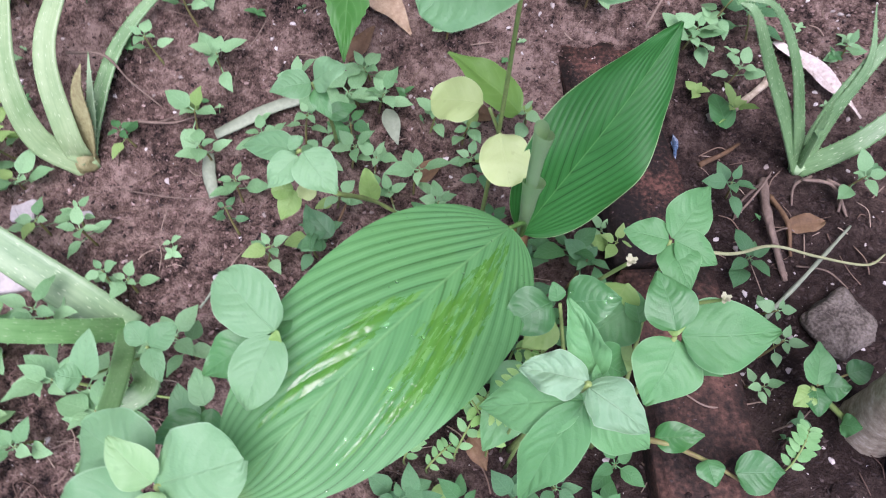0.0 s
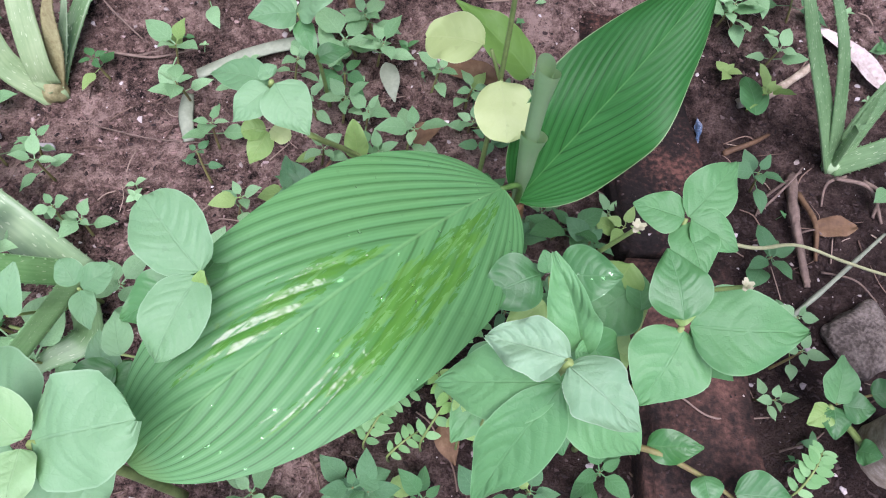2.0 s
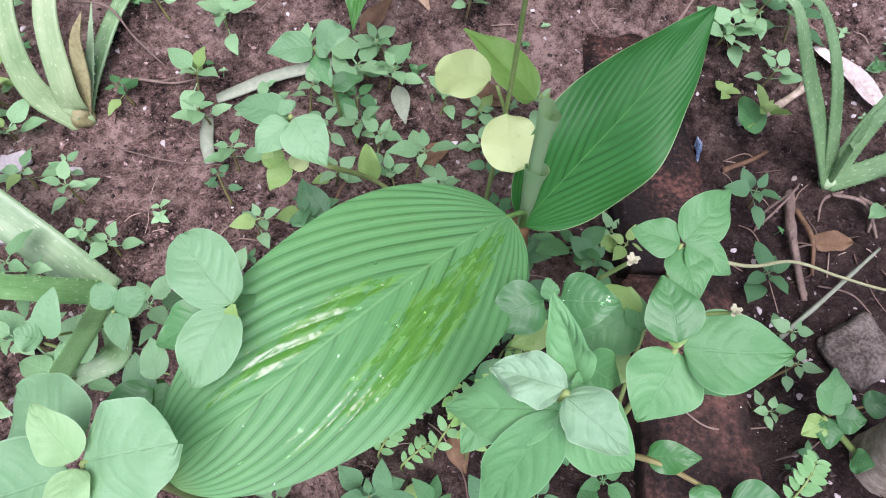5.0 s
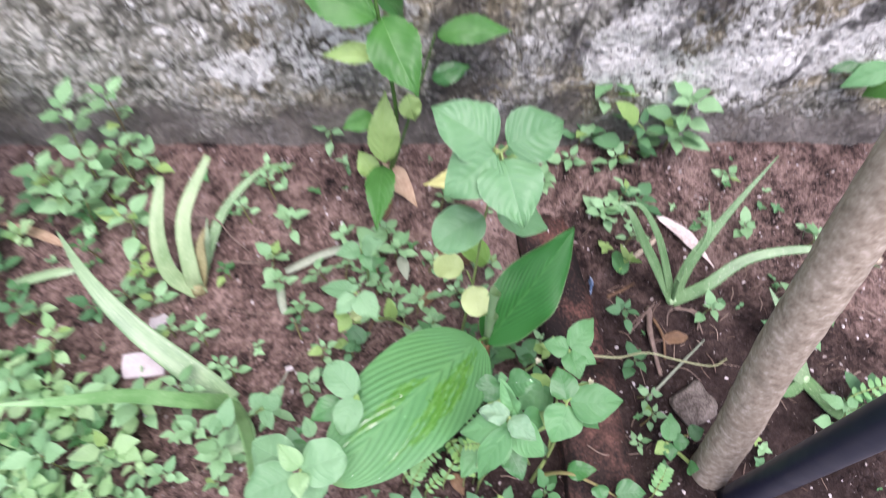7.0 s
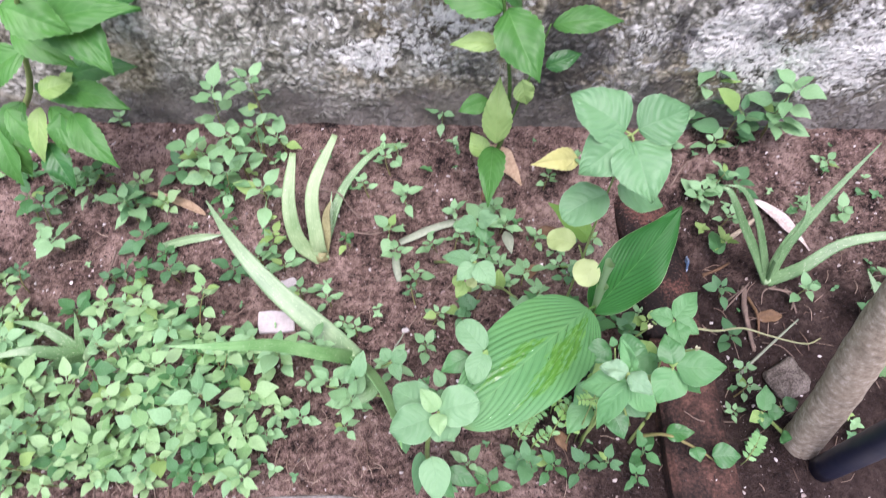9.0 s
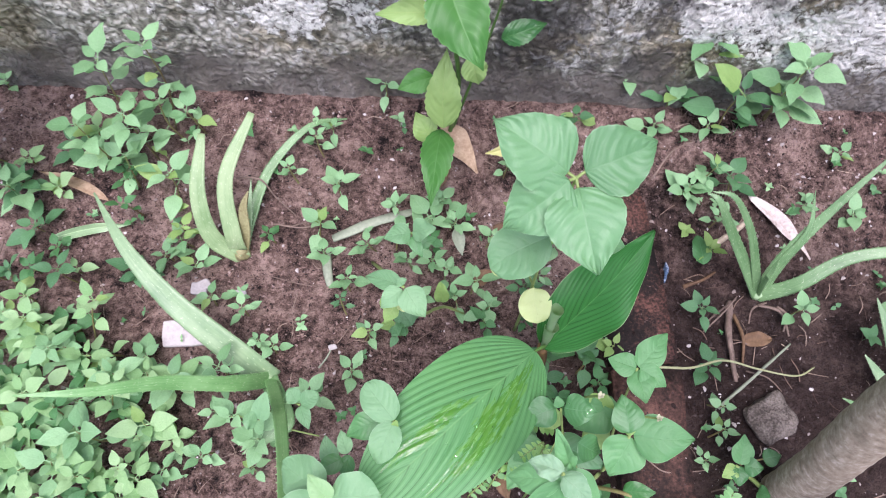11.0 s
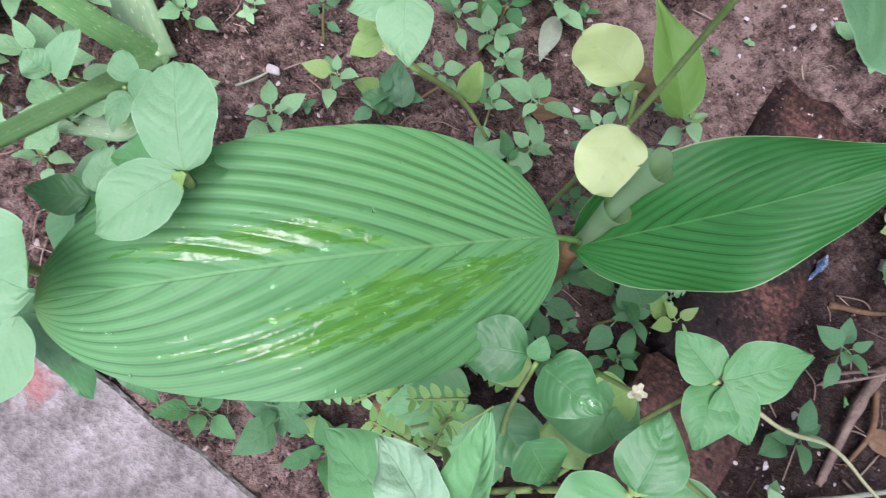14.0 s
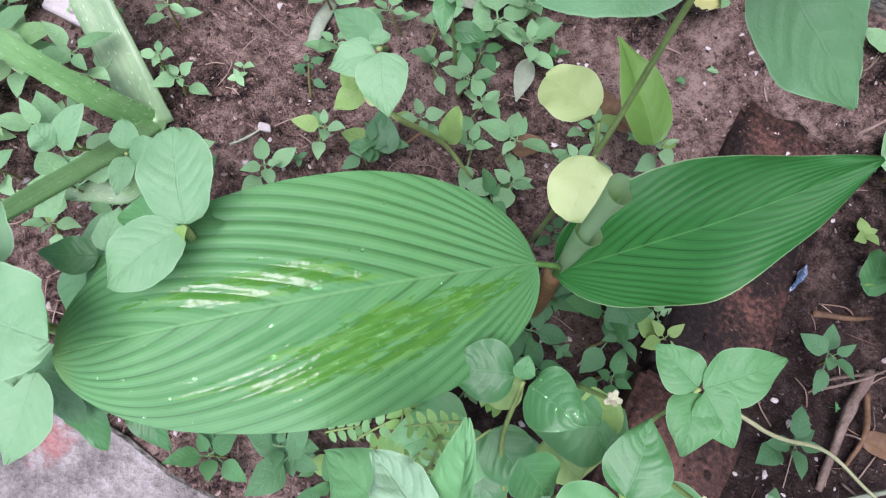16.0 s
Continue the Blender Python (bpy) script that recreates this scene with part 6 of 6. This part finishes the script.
# ---- dead leaves, sticks and scraps ----
def flat_leaf(name, base, tip, width, material, label, category="dead leaf", shape="lance", **how):
    base = (base[0], base[1], ground_z(base[0], base[1]) + 0.003)
    tip = (tip[0], tip[1], ground_z(tip[0], tip[1]) + 0.004)
    bm = blade((Vector(tip) - Vector(base)).length, width, shape, nu=14, nv=4, seed=base[0] * 50, **{"arch": 0.05, "fold": 0.3, "wavy": 0.06, **how})
    bmesh.ops.transform(bm, verts=bm.verts, matrix=aim(base, tip))
    return single(name, bm, material, base, label, category, "litter on the soil")


flat_leaf("dead_leaf", (0.082, 0.574, 0.010), (0.124, 0.517, 0.010), 0.029, DEAD, "curled beige dead leaf lying on the soil")
flat_leaf("dead_leaf", (0.071, 0.497, 0.010), (0.094, 0.525, 0.010), 0.016, RUST, "small rust brown dead leaf on the soil")
flat_leaf("dead_leaf", (0.124, 0.394, 0.010), (0.146, 0.410, 0.010), 0.016, RUST, "brown dead leaf between the weeds")
flat_leaf("dead_leaf", (0.407, 0.342, 0.010), (0.437, 0.345, 0.010), 0.016, RUST, "tan dead leaf beside the aloe roots", shape="ellipse")
flat_leaf("dead_leaf", (0.153, 0.195, 0.010), (0.162, 0.172, 0.010), 0.013, RUST, "yellow brown dead leaf under the weeds")
flat_leaf("dead_leaf", (0.143, 0.459, 0.020), (0.196, 0.447, 0.010), 0.022, RUST, "brown dead leaf behind the turmeric")
flat_leaf("dead_leaf", (0.102, 0.457, 0.020), (0.110, 0.427, 0.010), 0.013, HUSK, "bleached white dead leaf among weeds")
flat_leaf("dead_leaf", (-0.296, 0.475, 0.050), (-0.382, 0.505, 0.050), 0.012, DEAD, "withered brown aloe tip lying on the soil")
flat_leaf("dead_leaf", (0.428, 0.504, 0.020), (0.491, 0.436, 0.010), 0.018, BLEACHED, "dry white aloe leaf behind the aloe", fold=0.6)


def husk(points, width, label):
    """A withered aloe leaf: a slack, flattened strip with blunt torn ends."""
    pts = [(x, y, ground_z(x, y) + z) for x, y, z in points]
    w = 0.5 * width
    bm = tube(pts, [w * 0.8, w, w * 0.95, w * 0.7], 9, 12, 0.22, 0.14, cup=-0.25)
    return single("dead_aloe_leaf", bm, HUSK, pts[0], label, "dead leaf", "litter on the soil")


husk([(-0.036, 0.441, 0.004), (0.009, 0.459, 0.010), (0.056, 0.474, 0.005)], 0.0125, "long withered pale aloe leaf on the soil")
husk([(-0.041, 0.425, 0.003), (-0.038, 0.405, 0.006), (-0.033, 0.386, 0.003)], 0.011, "short piece of withered pale aloe leaf")
flat_leaf("dead_aloe_leaf", (-0.356, 0.432, 0.020), (-0.265, 0.448, 0.020), 0.014, ALOE_GREY, "fallen grey-green aloe leaf on the soil", fold=-0.4)


def stick(points, r, material, label, name="twig"):
    pts = [(x, y, max(z, ground_z(x, y) + r * 0.6)) for x, y, z in points]
    return single(name, tube(pts, [r, r * 0.9, r * 0.6], 9, 8, 1.0, 0.5), material, pts[0], label, "twig", "litter on the soil")


stick([(0.280, 0.278, 0.098), (0.326, 0.288, 0.070), (0.366, 0.305, 0.045), (0.404, 0.303, 0.030), (0.450, 0.303, 0.012), (0.477, 0.317, 0.000)], 0.0012, PALESTEM, "long pale green fallen stalk over the bricks", "fallen_stalk")
stick([(0.372, 0.270, 0.000), (0.410, 0.302, 0.008), (0.455, 0.340, 0.004)], 0.0018, HUSK, "grey withered stalk lying across the soil", "fallen_stalk")
stick([(-0.105, 0.457, 0.000), (-0.071, 0.453, 0.012), (-0.040, 0.463, 0.006)], 0.0012, STRAW, "thin dry twig on the soil")
stick([(0.288, 0.211, 0.030), (0.306, 0.200, 0.030), (0.349, 0.207, 0.010)], 0.0007, STRAW, "thin dry root thread over the brick")
stick([(0.400, 0.386, 0.000), (0.391, 0.347, 0.008), (0.394, 0.298, -0.000)], 0.0038, STRAW, "short thick piece of dead root")
stick([(0.426, 0.380, 0.010), (0.447, 0.372, 0.012), (0.456, 0.349, 0.000)], 0.0016, STRAW, "pale bare aloe root")
stick([(0.408, 0.391, 0.000), (0.376, 0.365, 0.004), (0.368, 0.351, -0.000)], 0.0012, STRAW, "thin dry twig on the soil")
stick([(0.365, 0.442, 0.000), (0.392, 0.452, 0.006), (0.427, 0.478, 0.000)], 0.004, BARK, "reddish strip of bark on the soil")
stick([(0.062, 0.349, 0.010), (0.069, 0.365, 0.015), (0.077, 0.377, 0.020)], 0.0011, RUST, "thin brown twig between the weeds")
stick([(-0.108, 0.240, 0.010), (-0.065, 0.229, 0.020), (-0.021, 0.221, 0.020)], 0.0011, STALK, "thin brown trailing stem")
stick([(-0.034, 0.294, 0.000), (-0.027, 0.304, 0.004), (-0.021, 0.318, 0.006)], 0.0011, HUSK, "short white straw like splinter")
stick([(-0.087, 0.455, 0.000), (-0.033, 0.472, 0.006)], 0.001, STRAW, "thin dry twig on the soil")
stick([(-0.411, 0.375, 0.000), (-0.406, 0.425, 0.010)], 0.0015, STRAW, "thin dry twig on the soil")
stick([(0.321, 0.520, 0.020), (0.346, 0.553, 0.020), (0.379, 0.566, 0.020)], 0.0012, STRAW, "short brown stick near the brick")
stick([(0.078, 0.309, 0.125), (0.094, 0.343, 0.060), (0.114, 0.353, 0.020)], 0.0016, STALK, "pale green creeping stem")
stick([(-0.140, 0.485, 0.060), (-0.117, 0.491, 0.050), (-0.101, 0.480, 0.030), (-0.081, 0.468, 0.003)], 0.0011, STRAW, "curled brown dead leaf tip")
stick([(-0.116, 0.546, 0.000), (-0.093, 0.550, 0.006), (-0.058, 0.541, 0.002)], 0.0008, STRAW, "thin dry twig on the soil")
stick([(-0.103, 0.397, 0.000), (-0.060, 0.386, 0.004), (-0.023, 0.387, 0.000)], 0.0006, STRAW, "thin dry root thread on the soil")
stick([(-0.024, 0.512, 0.000), (-0.009, 0.516, 0.010), (0.006, 0.537, 0.000)], 0.0007, STRAW, "thin dry twig on the soil")

stick([(0.370, 0.353, 0.0), (0.388, 0.370, 0.014), (0.408, 0.392, 0.004)], 0.0009, STRAW, "pale curved twig beside the aloe roots")
stick([(0.394, 0.338, 0.0), (0.404, 0.339, 0.006), (0.415, 0.337, 0.0)], 0.0008, STRAW, "thin pale twig on the soil")
stick([(0.446, 0.379, 0.010), (0.453, 0.368, 0.012), (0.451, 0.354, 0.0)], 0.0016, STRAW, "pale bare aloe root")
stick([(0.437, 0.385, 0.006), (0.420, 0.376, 0.008), (0.417, 0.362, 0.0)], 0.0011, STRAW, "pale bare aloe root")
stick([(0.406, 0.310, 0.0), (0.424, 0.302, 0.006), (0.439, 0.290, 0.0)], 0.0008, STRAW, "thin dry root thread on the soil")
stick([(0.354, 0.189, 0.0), (0.370, 0.194, 0.008), (0.384, 0.202, 0.0)], 0.0007, STRAW, "thin dark twig near the stone")
stick([(0.402, 0.372, 0.0), (0.406, 0.345, 0.006), (0.404, 0.318, 0.0)], 0.0022, RUST, "short dark piece of dead root")
stick([(0.352, 0.402, 0.0), (0.371, 0.408, 0.008), (0.389, 0.421, 0.0)], 0.0022, RUST, "reddish piece of bark on the soil")


def fragment(at, size, turn, material, label, tilt=8):
    bm = bmesh.new()
    rim = [(x * (0.5 + 0.1 * noise.noise(Vector((x * 2 + at[0] * 40, y * 2, 0)))), y * (0.5 + 0.1 * noise.noise(Vector((y * 2, at[1] * 40, x))))) for x, y in ((1, -0.8), (0.95, 0.4), (0.7, 0.95), (-0.3, 1), (-0.95, 0.9), (-1, -0.1), (-0.85, -1), (0.4, -0.95))]
    face = bm.faces.new([bm.verts.new((x * size[0], y * size[1], 0)) for x, y in rim])
    out = bmesh.ops.extrude_face_region(bm, geom=[face])
    for v in out["geom"]:
        if isinstance(v, bmesh.types.BMVert):
            v.co.z += size[2]
    bmesh.ops.recalc_face_normals(bm, faces=bm.faces)
    bmesh.ops.bevel(bm, geom=list(bm.edges), offset=size[2] * 0.2, segments=1, affect="EDGES")
    z = ground_z(at[0], at[1])
    bmesh.ops.transform(bm, verts=bm.verts, matrix=pose(at[0], at[1], z + 0.001, tilt, 4, turn))
    return single("fragment", bm, material, (at[0], at[1], z), label, "rubble", "rubble on the soil", smooth=False)


fragment((-0.180, 0.324, 0.000), (0.046, 0.030, 0.006), 3, CHALK, "broken white tile piece lying on the soil")
fragment((-0.172, 0.380, 0.000), (0.018, 0.012, 0.005), 30, CHALK, "small white tile chip on the soil")
fragment((-0.175, 0.376, 0.000), (0.018, 0.014, 0.004), 0, CHALK, "small white tile chip on the soil")
fragment((-0.133, 0.374, -0.000), (0.020, 0.006, 0.003), 5, CHALK, "narrow white splinter on the soil")
fragment((-0.022, 0.316, 0.000), (0.009, 0.006, 0.003), 20, CHALK, "small white tile chip on the soil")
fragment((0.206, 0.418, 0.000), (0.006, 0.004, 0.002), 50, CHALK, "tiny white chip on the soil")
fragment((0.297, 0.180, 0.035), (0.009, 0.008, 0.002), 20, CHALK, "small white chip on the brick")
flat_leaf("plastic_scrap", (0.334, 0.428, 0.010), (0.331, 0.404, 0.010), 0.0035, BLUE, "crumpled scrap of faded blue plastic on the soil", "litter", wavy=0.35, ragged=0.5, fold=0.5)


def surface_z(x, y):
    """The top of the bricks where they lie, the soil elsewhere."""
    for (cx, cy), turn in (((0.2875, 0.4135), 5.4), ((0.2985, 0.191), 1.0)):
        c, n = math.cos(radians(turn)), math.sin(radians(turn))
        u, v = c * (x - cx) + n * (y - cy), -n * (x - cx) + c * (y - cy)
        if abs(u) < 0.030 and abs(v) < 0.104:
            return 0.0285, True
    return ground_z(x, y), False


def crumbs(name, count, low, high, material, label, seed):
    """Countless bits of soil or grit pressed into the ground, in one mesh."""
    rng = random.Random(seed)
    shape = lump((1, 0.85, 0.7), seed, 1)
    for v in shape.verts:
        v.co *= rng.uniform(0.65, 1.25)
    co = np.array([v.co[:] for v in shape.verts])
    tri = [[v.index for v in f.verts] for f in shape.faces]
    shape.free()
    verts, faces, made = [], [], 0
    tri = np.array(tri)
    while made < count:
        x, y = rng.uniform(-0.6, 0.75), rng.uniform(0.1, 0.6)
        if noise.noise(Vector((x * 7, y * 7, seed))) < -0.1 and rng.random() < 0.6:
            continue
        s = low + (high - low) * rng.random() ** 3.5
        height, on_brick = surface_z(x, y)
        if on_brick:
            s *= 0.6
            if rng.random() < 0.72:
                continue
        a = rng.uniform(0, 6.3)
        c, n = math.cos(a), math.sin(a)
        p = co * np.array([s, s * rng.uniform(0.6, 1), s * 0.8])
        verts.append(np.stack([x + c * p[:, 0] - n * p[:, 1], y + n * p[:, 0] + c * p[:, 1], height + p[:, 2] + 0.15 * s], 1))
        faces.append(tri + made * len(co))
        made += 1
    verts, faces = np.concatenate(verts).tolist(), np.concatenate(faces).tolist()
    data = bpy.data.meshes.new(name)
    data.from_pydata(verts, [], faces)
    data.materials.append(material)
    tagged(new(name, data), label, "soil", kind="stuff")


def island_material(name, stops, wet=False):
    m, t, p = nodes_of(name)
    geo = t.nodes.new("ShaderNodeNewGeometry")
    colour = ramp(t, geo.outputs["Random Per Island"], stops)
    # here wet only turns on the darker ground round tree and stone
    if wet:
        colour = mix(t, calc(t, "MULTIPLY", dark_ground_mask(t, place(t)), 0.84), colour, (0.018, 0.0115, 0.0095))
    t.links.new(colour, p.inputs["Base Color"])
    p.inputs["Roughness"].default_value = 0.85
    bump(t, p, noise_of(t, 900.0, 2.0), 0.5, 0.0006)
    return m


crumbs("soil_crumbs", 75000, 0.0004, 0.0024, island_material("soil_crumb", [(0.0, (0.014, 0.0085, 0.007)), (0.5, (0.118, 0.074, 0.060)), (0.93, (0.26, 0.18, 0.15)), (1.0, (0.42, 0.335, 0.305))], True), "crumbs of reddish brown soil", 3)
crumbs("soil_clods", 4200, 0.0018, 0.0056, SOIL, "small clods of reddish brown soil", 5)
crumbs("grit", 2300, 0.0006, 0.0034, island_material("pale_grit", [(0.0, (0.26, 0.22, 0.19)), (0.6, (0.46, 0.43, 0.40)), (1.0, (0.66, 0.64, 0.62))]), "white and grey grit scattered on the soil", 8)


def litter():
    """Countless short bits of straw, root and dry leaf on the soil, in one mesh."""
    rng = random.Random(21)
    bm = bmesh.new()
    for k in range(1000):
        x, y = (rng.uniform(-0.5, 0.7), rng.uniform(0.12, 0.6)) if k < 650 else (rng.uniform(-0.62, -0.02), rng.uniform(0.12, 0.2))
        a, n = rng.uniform(0, 6.3), rng.uniform(0.006, 0.026)
        d = Vector((math.cos(a), math.sin(a), 0)) * n
        q = Vector((x, y, ground_z(x, y) + 0.0016))
        m = q + d * 0.5 + Vector((rng.uniform(-1, 1), rng.uniform(-1, 1), rng.uniform(0.1, 1.0))) * n * 0.15
        e = q + d
        e.z = ground_z(e.x, e.y) + 0.0016
        tube([q, m, e], [rng.uniform(0.00025, 0.0006)] * 2, 3, 4, 1.0, 0.0, bm)
    data = link_mesh("straw_litter", bm, island_material("straw_bits", [(0.0, (0.07, 0.04, 0.03)), (0.5, (0.20, 0.14, 0.10)), (1.0, (0.42, 0.34, 0.26))]))
    tagged(new("straw_litter", data), "bits of straw and root on the soil", "litter", kind="stuff")


litter()
